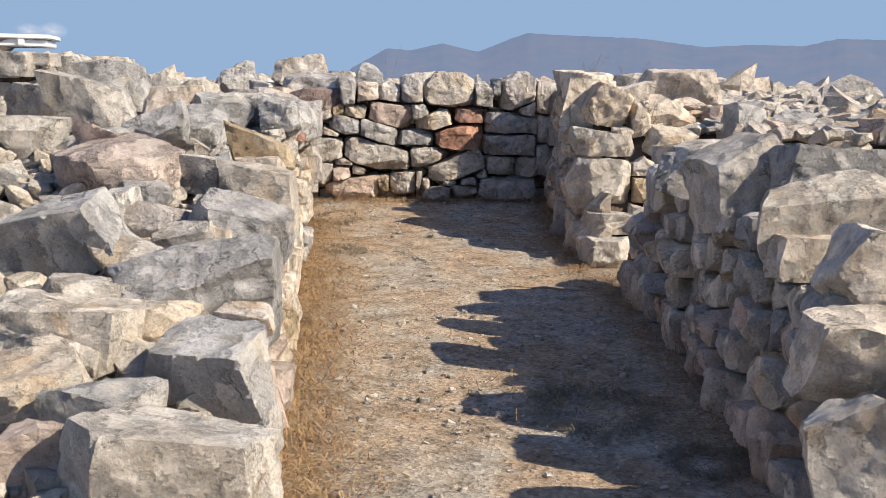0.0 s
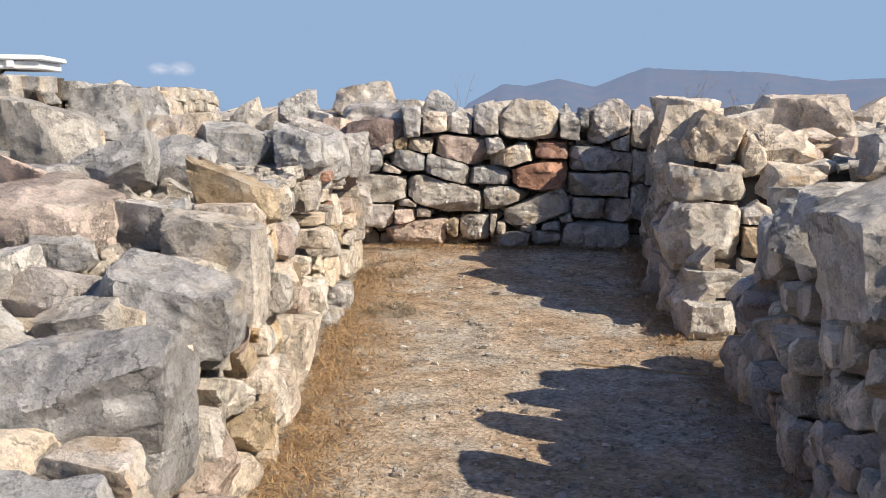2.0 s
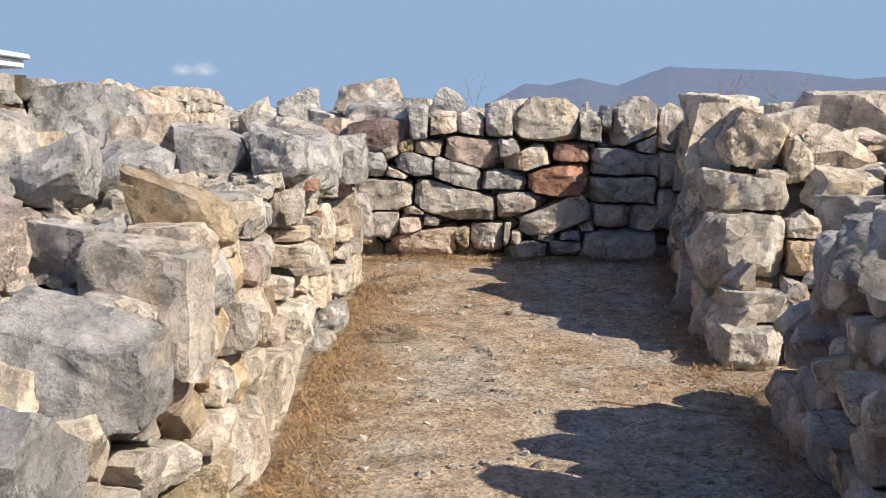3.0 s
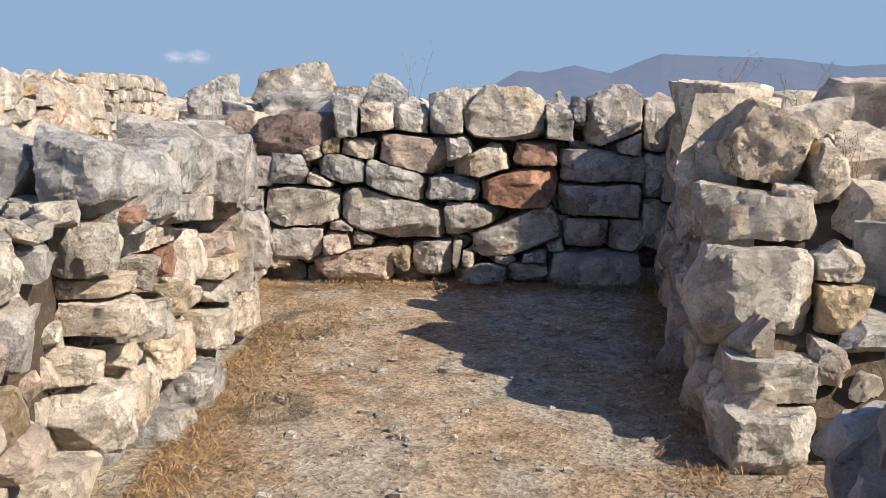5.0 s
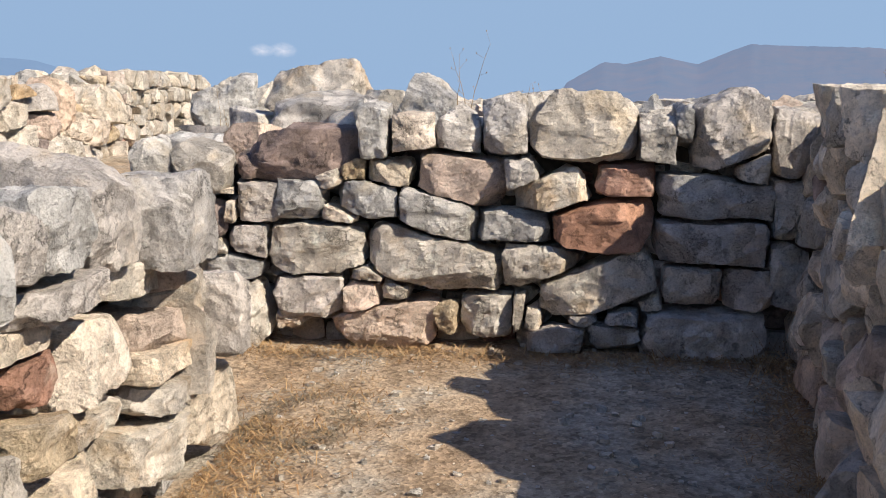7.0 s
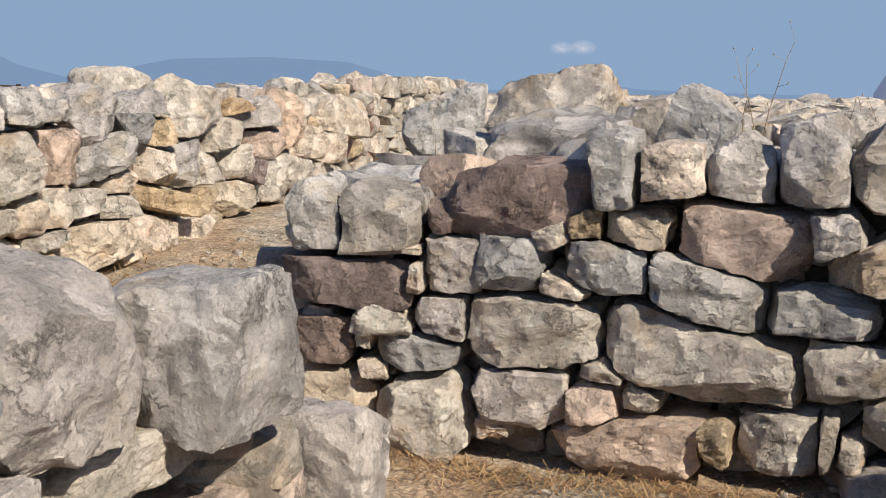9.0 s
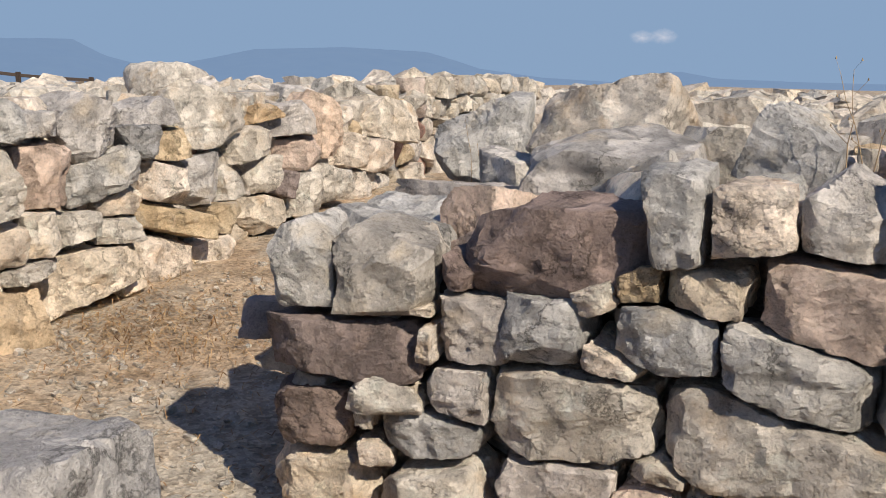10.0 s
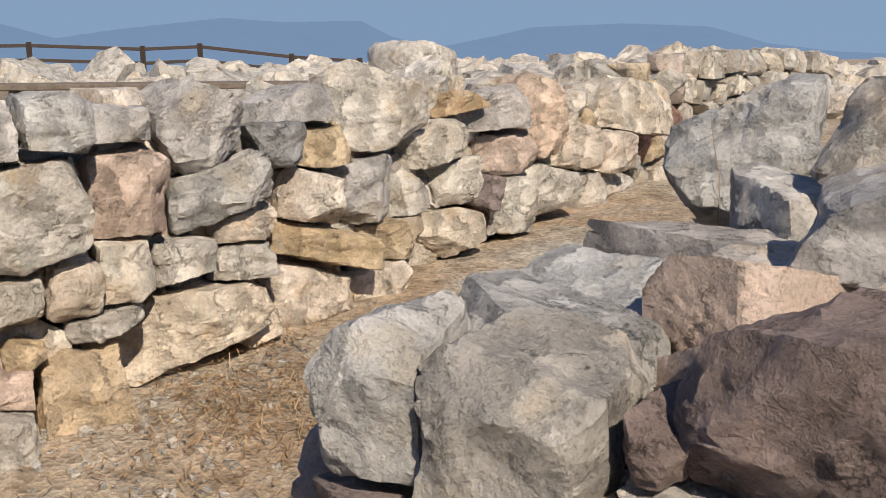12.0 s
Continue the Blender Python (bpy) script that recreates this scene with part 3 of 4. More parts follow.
FAR_END = [
    (-2.28, -0.59, 1.11, 0.25, 0.27, 0, GREY),
    (-2.05, -0.52, 1.08, 0.36, 0.27, 0, GREY),
    (-2.15, -0.54, 0.87, 0.54, 0.22, 3, BROWN),
    (-2.28, -0.59, 0.63, 0.28, 0.23, 2, BROWN),
    (-2.26, -0.58, 0.38, 0.32, 0.27, 0, PALE),
    (-2.11, -0.54, 0.66, 0.09, 0.12, 0, PALE),
    (-2.09, -0.53, 0.51, 0.12, 0.09, 0, PALE),
    (-1.92, -0.47, 0.59, 0.33, 0.15, 10, GREY),
    (-1.78, -0.42, 0.75, 0.19, 0.18, 0, GREY),
    (-1.87, -0.46, 0.35, 0.34, 0.31, -20, PALE),
    (-1.90, -0.46, 0.89, 0.09, 0.12, 0, PALE),
    (-1.91, -0.46, 0.99, 0.12, 0.05, 0, PALE),
]
FAR_END_2 = [
    (-1.81, -0.43, 1.12, 0.11, 0.14, 30, BROWN),
    (-1.60, -0.37, 0.31, 0.13, 0.09, 0, PALE),
    (-2.04, -0.51, 0.69, 0.26, 0.08, 0, PALE),
    (-2.31, -0.59, 0.73, 0.15, 0.05, 0, GREY),
]
R1_END = [
    (1.34, -3.18, 0.13, 0.31, 0.28, 0, PALE),
    (1.39, -2.99, 0.35, 0.39, 0.25, 0, PALE),
    (1.34, -2.74, 0.62, 0.45, 0.50, 0, PALE),
    (1.68, -2.76, 0.61, 0.22, 0.24, 0, OCHRE),
    (1.36, -2.44, 0.96, 0.51, 0.30, 5, PALE),
    (1.41, -2.19, 1.24, 0.41, 0.34, 25, PALE),
    (1.53, -2.38, 1.03, 0.16, 0.17, 0, PALE),
    (1.65, -2.29, 1.13, 0.16, 0.27, 0, PALE),
    (1.67, -2.64, 0.74, 0.20, 0.17, 0, PALE),
    (1.59, -2.94, 0.40, 0.16, 0.15, 0, PALE),
]
BACK_LOW = [
    (-4.40, 0.22, 0.71, 0.72, 0.37, -5, PALE),
    (-4.27, -0.26, 0.56, 0.39, 0.42, 0, OCHRE),
    (-4.40, 0.30, 0.39, 0.57, 0.24, -8, PALE),
    (-4.54, 0.84, 0.69, 0.50, 0.37, 0, PALE),
    (-4.21, -0.51, 0.68, 0.20, 0.19, 0, PINK),
    (-4.18, -0.58, 0.53, 0.17, 0.22, 0, PALE),
    (-4.22, -0.49, 0.96, 0.24, 0.18, 0, PALE),
    (-4.30, -0.17, 0.82, 0.27, 0.13, -8, PALE),
    (-4.23, -0.45, 0.76, 0.14, 0.10, 0, OCHRE),
    (-4.31, -0.08, 0.38, 0.22, 0.13, -15, GREY),
    (-4.47, 0.53, 0.65, 0.26, 0.12, 0, PALE),
    (-4.49, 0.67, 0.44, 0.32, 0.15, 0, PALE),
]
BACK_MID = [
    (-4.25, -0.41, 1.22, 0.43, 0.39, -10, PALE),
    (-4.35, -0.01, 1.25, 0.36, 0.37, 0, PINK),
    (-4.44, 0.39, 1.22, 0.49, 0.26, -15, GREY),
    (-4.32, -0.08, 1.00, 0.27, 0.27, 0, PALE),
    (-4.27, -0.26, 0.96, 0.21, 0.23, 20, PALE),
    (-4.39, 0.18, 0.98, 0.29, 0.19, 0, PALE),
    (-4.45, 0.45, 0.92, 0.29, 0.18, 0, PALE),
    (-4.56, 0.90, 0.91, 0.57, 0.22, 15, OCHRE),
    (-4.46, 0.49, 1.06, 0.29, 0.14, 0, PALE),
    (-4.56, 0.86, 1.15, 0.33, 0.28, 20, PALE),
    (-4.64, 1.17, 1.12, 0.41, 0.33, 0, GREY),
    (-4.69, 1.38, 0.89, 0.40, 0.18, 0, OCHRE),
]
BACK_TOP = [
    (-4.43, 0.31, 1.44, 0.42, 0.27, 0, GREY),
    (-4.34, -0.06, 1.47, 0.33, 0.15, 0, GREY),
    (-4.27, -0.31, 1.48, 0.31, 0.19, 8, GREY),
    (-4.23, -0.48, 1.46, 0.19, 0.22, 0, GREY),
    (-4.51, 0.66, 1.38, 0.28, 0.24, 0, GREY),
    (-4.68, 1.32, 1.43, 0.59, 0.30, 0, PALE),
    (-4.58, 0.95, 1.31, 0.34, 0.23, 0, OCHRE),
    (-4.78, 1.71, 1.29, 0.44, 0.24, 0, PALE),
    (-4.92, 2.27, 1.43, 0.54, 0.27, 0, GREY),
    (-5.03, 2.73, 1.32, 0.39, 0.38, 0, PINK),
    (-4.95, 2.39, 1.18, 0.45, 0.25, 0, PINK),
    (-4.57, 0.86, 1.47, 0.41, 0.12, -5, GREY),
]
BACK_RIGHT = [
    (-4.82, 1.89, 1.08, 0.32, 0.26, 10, PALE),
    (-4.88, 2.13, 0.99, 0.31, 0.25, 0, BROWN),
    (-4.93, 2.35, 0.90, 0.41, 0.32, 0, PALE),
    (-5.03, 2.76, 0.95, 0.47, 0.30, 0, PALE),
    (-5.17, 3.34, 0.84, 0.43, 0.35, 0, PALE),
    (-5.13, 3.14, 1.11, 0.48, 0.25, 0, PALE),
    (-5.24, 3.58, 1.11, 0.53, 0.36, 0, PALE),
    (-4.65, 1.26, 0.64, 0.41, 0.27, 0, PALE),
    (-4.80, 1.87, 0.86, 0.45, 0.23, 0, PALE),
    (-4.72, 1.51, 1.04, 0.27, 0.22, 0, PALE),
    (-5.34, 3.95, 1.29, 0.70, 0.38, 0, PALE),
    (-4.84, 1.96, 1.44, 0.45, 0.09, 0, OCHRE),
]
LEFT_NEAR = [
    (-0.46, -8.09, 0.46, 0.40, 0.30, -8, GREY),
    (-0.75, -8.36, 0.39, 0.31, 0.22, 0, GREY),
    (-0.76, -8.72, 0.38, 0.29, 0.18, 0, PINK),
    (-0.41, -8.75, 0.38, 0.55, 0.24, 0, PALE),
    (-1.02, -8.28, 0.41, 0.37, 0.19, 0, PALE),
    (-1.07, -7.84, 0.53, 0.58, 0.25, 4, PALE),
    (-0.72, -7.36, 0.64, 0.65, 0.27, -3, GREY),
    (-1.11, -7.57, 0.60, 0.35, 0.14, 0, PALE),
    (-0.80, -7.76, 0.55, 0.27, 0.13, 0, PALE),
    (-0.44, -7.73, 0.56, 0.22, 0.11, 0, PALE),
    (-0.96, -8.03, 0.48, 0.19, 0.11, 0, PALE),
    (-0.43, -7.90, 0.51, 0.25, 0.13, 0, GREY),
    (-0.81, -7.96, 0.49, 0.15, 0.09, 0, GREY),
]
LEFT_MID = [
    (-0.71, -6.73, 0.77, 0.47, 0.24, 6, GREY),
    (-1.14, -6.69, 0.78, 0.32, 0.17, 0, GREY),
    (-1.36, -7.11, 0.74, 0.47, 0.37, -20, GREY),
    (-1.06, -7.22, 0.67, 0.20, 0.15, 0, PALE),
    (-0.90, -6.90, 0.72, 0.32, 0.13, 0, GREY),
    (-0.78, -6.86, 0.73, 0.15, 0.13, 0, PALE),
    (-0.72, -6.24, 0.90, 0.37, 0.22, 0, GREY),
    (-0.83, -5.70, 1.02, 0.35, 0.15, -5, OCHRE),
    (-1.13, -6.05, 0.96, 0.28, 0.20, 0, GREY),
    (-0.98, -5.98, 0.98, 0.10, 0.14, 0, GREY),
    (-1.44, -6.24, 0.97, 0.52, 0.23, 0, PINK),
    (-1.24, -6.42, 0.88, 0.22, 0.12, 0, GREY),
    (-1.34, -6.69, 0.82, 0.28, 0.20, -10, GREY),
]
LEFT_FAR = [
    (-1.95, -5.19, 1.21, 0.42, 0.35, -15, GREY),
    (-2.72, -4.28, 1.22, 0.45, 0.34, 0, PALE),
    (-1.52, -5.43, 1.13, 0.38, 0.16, 0, GREY),
    (-1.40, -5.02, 1.11, 0.33, 0.18, 0, GREY),
    (-1.51, -3.86, 1.18, 0.34, 0.25, 0, GREY),
    (-1.94, -3.74, 1.27, 0.39, 0.22, 0, PALE),
    (-1.35, -3.56, 1.17, 0.26, 0.26, 0, GREY),
    (-1.09, -3.64, 1.12, 0.26, 0.32, 0, GREY),
    (-1.12, -3.83, 1.10, 0.25, 0.17, 0, GREY),
    (-1.64, -5.95, 1.09, 0.29, 0.13, 0, PINK),
]
LEFT_COPING = [
    (-1.04, -3.83, 1.16, 0.41, 0.25, 0, GREY),
    (-1.10, -3.42, 1.13, 0.51, 0.21, 0, GREY),
    (-1.15, -3.06, 1.13, 0.47, 0.24, 0, GREY),
    (-1.15, -2.66, 1.13, 0.44, 0.34, 0, GREY),
    (-1.14, -2.28, 1.05, 0.38, 0.40, -6, GREY),
    (-1.30, -2.10, 0.78, 0.30, 0.20, 0, PALE),
    (-1.24, -2.41, 0.90, 0.62, 0.19, 0, PALE),
    (-1.15, -3.04, 0.95, 0.64, 0.15, 0, GREY),
    (-1.07, -3.61, 0.99, 0.51, 0.15, 0, GREY),
    (-1.05, -3.79, 1.01, 0.21, 0.10, 0, RED),
    (-1.28, -2.16, 0.70, 0.63, 0.22, 0, PINK),
    (-1.28, -1.80, 0.66, 0.36, 0.30, 0, GREY),
]
LEFT_MIDDLE = [
    (-1.14, -3.13, 0.76, 0.30, 0.20, 8, RED),
    (-1.12, -3.28, 0.86, 0.84, 0.14, 0, PALE),
    (-1.20, -2.74, 0.70, 0.50, 0.29, 0, PALE),
    (-1.25, -2.33, 0.60, 0.48, 0.17, 0, PALE),
    (-1.04, -3.89, 0.92, 0.29, 0.27, 0, PALE),
    (-1.08, -3.54, 0.79, 0.27, 0.13, 0, PALE),
    (-1.04, -3.86, 0.66, 0.32, 0.18, 0, PALE),
    (-1.09, -3.51, 0.54, 0.35, 0.18, 0, PALE),
    (-1.15, -3.04, 0.35, 0.64, 0.27, 0, PALE),
    (-1.25, -2.38, 0.29, 0.59, 0.26, 0, PALE),
    (-1.32, -1.88, 0.32, 0.61, 0.25, 0, PALE),
    (-1.27, -2.23, 0.49, 0.60, 0.17, 0, PALE),
]
LEFT_LOW = [
    (-1.19, -2.77, 0.10, 0.66, 0.27, 0, GREY),
    (-1.09, -3.48, 0.26, 0.64, 0.25, 0, PALE),
    (-1.03, -3.91, 0.32, 0.42, 0.23, 0, PALE),
    (-1.07, -3.67, 0.46, 0.32, 0.15, 0, PALE),
    (-1.05, -3.79, 0.76, 0.37, 0.12, 0, PALE),
    (-1.13, -3.25, 0.61, 0.43, 0.14, 0, OCHRE),
    (-1.19, -2.78, 0.51, 0.46, 0.15, 0, PALE),
    (-1.02, -3.98, 0.51, 0.25, 0.17, 0, PALE),
    (-1.13, -3.20, 0.03, 0.47, 0.14, 0, GREY),
]

FAR = Line([(-2.42, -0.66), (-2.0, -0.45), (-1.5, -0.34), (-0.8, -0.20), (-0.2, -0.12), (1.0, 0.02)])
far_wall = core("wall_far", [(-2.24, -0.26), (-1.4, 0.0), (1.1, 0.30), (1.1, 1.7), (-2.2, 1.45)], 0.0, [1.06, 1.22, 1.3, 1.3, 1.1], "dry-stone rubble wall closing the walled passage", 0, 0)
rubble_face(far_wall, FAR, lambda u: floor_z(*FAR.at(u)[0]), lambda u: np.interp(u, (0, 0.8, 1.3, 3.5), (1.1, 1.12, 1.25, 1.3)), 0.15, 1.1, 0.05, 11, (5, 1.6, 0.3, 0.3, 1, 0.8), deep=0.16, proud=0.02, level=2)
for child in list(far_wall.children):
    child.location.y += 0.21
bend = lambda x, y: 7 if x > -0.5 else 11 if x > -1.5 else 14 if x > -2 else 24
FAR_CORNER = [(0.90, 0.05, 1.28, 0.24, 0.34, 0, GREY), (0.92, 0.05, 0.95, 0.22, 0.30, 0, GREY), (0.92, 0.05, 0.60, 0.22, 0.30, 0, GREY)]
along(far_wall, FAR_TOP + FAR_SECOND + FAR_SECOND_RIGHT + FAR_BASE + FAR_BASE_SMALL + FAR_CORNER + FAR_END + FAR_END_2, bend, (-0.05, 1), 1100)
END = Line([(-2.36, 1.45), (-2.26, -0.12)])
rubble_face(far_wall, END, lambda u: floor_z(*END.at(u)[0]), lambda u: 1.2, 0.26, 1.2, 0.03, 12, (5, 2, 0.3, 0.3, 1, 0.8))
FAR_CAP = [
    (-1.66, 0.38, 1.38, 0.60, 0.20, 0, GREY), (-1.88, 0.85, 1.50, 0.56, 0.30, 3, PALE), (-1.98, 0.02, 1.22, 0.28, 0.16, 8, PINK), (-2.22, -0.18, 1.13, 0.40, 0.16, -5, GREY), (-2.32, 0.14, 1.15, 0.48, 0.16, 5, GREY),
    (-1.00, 0.24, 1.45, 0.29, 0.21, 22, GREY), (-1.35, 0.65, 1.42, 0.30, 0.20, 0, PALE), (-2.30, 0.44, 1.20, 0.48, 0.17, 0, GREY), (-2.26, 0.74, 1.28, 0.36, 0.20, 4, GREY), (-0.45, 0.6, 1.42, 0.4, 0.2, 0, PALE), (-1.42, 0.10, 1.33, 0.28, 0.16, -8, GREY), (-1.96, 0.26, 1.20, 0.30, 0.15, 6, GREY),
]
onto(far_wall, FAR_CAP, 15)
heap(far_wall, lambda x, y: y > np.interp(x, FAR.p[:, 0], FAR.p[:, 1]) + 0.25, lambda x, y: 1.08 + 0.18 * step(-2.4, -1.2, x) + 0.05 * y, (-2.3, -0.5, 1.1, 1.6), 0.25, (0.14, 0.32), seed=21, limit=120)
dark_rock = block(None, (-2.70, 1.2, 1.36), (0.36, 0.34, 0.42), 20, 4, 0, GREY, 78, 4, 16, "boulder", rough=1.8)
tagged(dark_rock, "dark pitted conglomerate boulder with dry weeds at its foot", "boulder")

R1 = Line([(1.0, 0.1), (1.02, -0.5), (1.08, -2.0), (1.2, -3.25)])
r1_wall = core("wall_right_far", [(1.18, 0.1), (1.28, -2.1), (1.32, -3.0), (2.4, -3.0), (2.4, -2.1), (2.4, 0.1)], 0, [1.38, 1.1, 0.2, 0.2, 1.05, 1.25], "dry-stone wall with a stepped broken end", 0, 0)
R1_TOP = lambda u: np.interp(u, (0, 2.0, 2.2, 2.6, 2.9, 3.05, 3.4), (1.5, 1.44, 1.25, 0.88, 0.6, 0.3, 0.15))
rubble_face(r1_wall, R1, lambda u: floor_z(*R1.at(u)[0]), R1_TOP, 0.23, 0.8, 0.03, 31, (2, 6, 0.15, 0, 0.05, 2), proud=0.06)
along(r1_wall, R1_END, 3, (0, 1), 1500, proud=0.06, thick=(0.3, 0.5))
R1_CAP = [
    (1.30, -1.85, 1.30, 0.40, 0.34, 0, PALE), (1.25, -1.35, 1.42, 0.42, 0.26, 0, PALE), (1.2, -0.8, 1.46, 0.36, 0.22, 0, PALE), (1.65, -1.5, 1.3, 0.4, 0.24, 0, PALE), (1.2, -0.3, 1.45, 0.34, 0.24, 0, PALE),
    (2.2, -0.75, 1.44, 0.75, 0.32, -8, PALE), (1.95, -1.9, 1.12, 0.42, 0.3, 0, PALE), (1.95, -2.35, 0.95, 0.35, 0.25, 10, PALE),
]
onto(r1_wall, R1_CAP, 16)
heap(r1_wall, lambda x, y: x > (1.25 if y > -2.0 else 1.75), lambda x, y: np.interp(y, (-3.1, -2.1, -1.6, 0), (0.15, 1.05, 1.22, 1.25)), (1.2, -3.1, 2.4, 0.3), 0.2, (0.11, 0.28), seed=33, limit=150)

# the rubble-covered bank beside and beyond the walls
bank_wall = core("wall_bank", [(2.3, -2.7), (6.5, -3.4), (6.5, 1), (2.3, 1)], 0.0, [0.95, 1.05, 1.2, 1.2], "low rubble wall holding a stony bank", 0, 0)
rubble_face(bank_wall, Line([(1.9, -2.75), (6.5, -3.5)]), lambda u: 0.1, lambda u: 1.15, 0.26, 1.1, 0.2, 34, (5, 2, 0.3, 0.3, 0.8, 0.8))
heap(bank_wall, lambda x, y: True, lambda x, y: 1.06 + 0.06 * (y + 2.7) * 0.5, (2.3, -2.9, 6.5, 1.0), 0.24, (0.13, 0.40), seed=35, limit=150)

R2 = Line([(1.36, -3.9), (1.40, -5.0), (1.5, -5.9), (1.58, -7.2), (1.7, -9.0), (1.85, -12)])
r2_wall = core("wall_right_near", [(1.6, -4.15), (1.64, -4.75), (1.72, -6), (1.78, -7.2), (1.84, -8.2), (2.05, -12), (3.0, -12), (2.9, -8.2), (2.7, -7.2), (2.4, -4.75), (2.2, -4.15)], -0.1, [0.2, 0.85, 0.85, 0.8, 0.45, 0.35, 0.35, 0.45, 0.8, 0.85, 0.2], "rough dry-stone wall in shade", 0, 0)
rubble_face(r2_wall, R2, lambda u: floor_z(*R2.at(u)[0]), lambda u: np.interp(u, (0, 0.3, 0.6, 0.9, 3.2, 4.0, 5.0, 8), (0.3, 0.55, 0.85, 0.98, 0.92, 0.62, 0.42, 0.4)), 0.19, 0.8, 0.14, 41, (2, 7, 0.1, 0, 0.05, 2.5), proud=0.08)
R2_CAP = [
    (1.70, -6.28, 1.02, 0.34, 0.40, -20, GREY), (2.1, -6.4, 1.0, 0.62, 0.30, 8, GREY), (1.85, -7.1, 0.95, 0.5, 0.32, 0, PALE), (1.62, -4.35, 0.50, 0.4, 0.26, 0, GREY), (1.62, -4.7, 0.82, 0.4, 0.26, 0, GREY), (1.64, -5.1, 0.95, 0.42, 0.25, 0, GREY),
    (1.66, -5.6, 1.02, 0.40, 0.26, 0, PALE), (1.95, -7.7, 0.80, 0.5, 0.30, 10, PALE), (1.70, -8.15, 0.62, 0.44, 0.30, 8, PALE), (1.64, -8.7, 0.42, 0.44, 0.42, -8, PALE), (2.1, -8.5, 0.6, 0.5, 0.36, 0, GREY),
]
onto(r2_wall, R2_CAP, 17)
heap(r2_wall, lambda x, y: x > 1.6 - (y + 4) * 0.06, lambda x, y: np.interp(y, (-11, -8.3, -7.3, -4.75, -4.1), (0.38, 0.45, 0.82, 0.85, 0.15)), (1.5, -11, 2.8, -4.0), 0.2, (0.12, 0.32), seed=42, limit=150)

LEFT = Line([(-0.25, -11), (-0.28, -8.2), (-0.5, -6.8), (-0.66, -5.7), (-0.9, -4.3), (-1.17, -3.0), (-1.34, -1.55)])
LEFT_TOP = lambda y: np.interp(y, (-12, -8.4, -7.5, -6.9, -6.6, -5.9, -5.4, -4.3, -3, -2.05, -1.9, -1.7, -1.5), (0.33, 0.36, 0.58, 0.68, 0.78, 0.98, 1.03, 1.06, 1.17, 1.16, 0.75, 0.6, 0.45))
l_wall = core("wall_left", [(-0.45, -11), (-0.5, -8.3), (-0.72, -6.8), (-0.88, -5.7), (-1.12, -4.3), (-1.4, -3.0), (-1.5, -2.3), (-2.5, -2.5), (-3.3, -4.3), (-3.3, -5.4), (-3.3, -8.3), (-3.3, -11)], -0.1,
              [0.22, 0.24, 0.56, 0.9, 0.93, 1.02, 1.0, 0.98, 1.1, 1.1, 0.3, 0.22], "broad sunlit dry-stone wall with a broken top", 0, 0)
rubble_face(l_wall, LEFT, lambda u: floor_z(*LEFT.at(u)[0]), lambda u: LEFT_TOP(LEFT.at(u)[0][1]), 0.22, 0.95, 0.10, 51, (2, 8, 2.0, 0.35, 0.03, 2.0), holes=[(6.55, 9.8, -1, 3)])
BEHIND = Line([(-1.02, -4.6), (-1.10, -4.3), (-1.33, -3.0), (-1.46, -2.0)])
rubble_face(l_wall, BEHIND, lambda u: floor_z(*BEHIND.at(u)[0]), lambda u: 1.02, 0.14, 1.0, 0.10, 58, (2, 6, 1, 0.2, 0.1, 1), level=2, deep=0.16)
flank = lambda x, y: 98
along(l_wall, LEFT_COPING + LEFT_MIDDLE + LEFT_LOW, flank, (-1, -0.14), 1800, proud=0.05, fill=0.80, gap=0.03, uneven=0.065)
for n, rows in enumerate((LEFT_NEAR, LEFT_MID, LEFT_FAR)):
    onto(l_wall, rows, 18 + n)
heap(l_wall, lambda x, y: x < np.interp(y, LEFT.p[:, 1], LEFT.p[:, 0]) - 0.22 and (x > -2.5 or y < -2.5 + (x + 2.5) * 2.2), lambda x, y: LEFT_TOP(y) - 0.16 + 0.16 * step(1.1, 1.9, -x) * step(3.0, 4.5, -y), (-3.3, -11, -0.4, -2.25), 0.2, (0.11, 0.30), seed=52, limit=280)
heap(l_wall, lambda x, y: x < np.interp(y, LEFT.p[:, 1], LEFT.p[:, 0]) - 0.15, lambda x, y: LEFT_TOP(y) - 0.06, (-2.4, -9.5, -0.4, -3.0), 0.16, (0.07, 0.17), seed=54, limit=0, level=2, sink=0.15)
LEND_CAP = [
    (-1.72, -2.45, 0.98, 0.42, 0.22, 6, GREY), (-1.60, -2.8, 1.05, 0.40, 0.18, 0, GREY), (-1.55, -3.2, 1.10, 0.42, 0.20, 0, GREY), (-2.1, -2.6, 0.98, 0.42, 0.24, 0, GREY),
]
onto(l_wall, LEND_CAP, 26)
LEND = Line([(-1.38, -2.0), (-2.5, -2.2), (-3.3, -4.0)])
rubble_face(l_wall, LEND, lambda u: floor_z(*LEND.at(u)[0]), lambda u: 1.12, 0.3, 1.1, 0.05, 53, (5, 3, 0.3, 0.3, 0.3, 0.8))
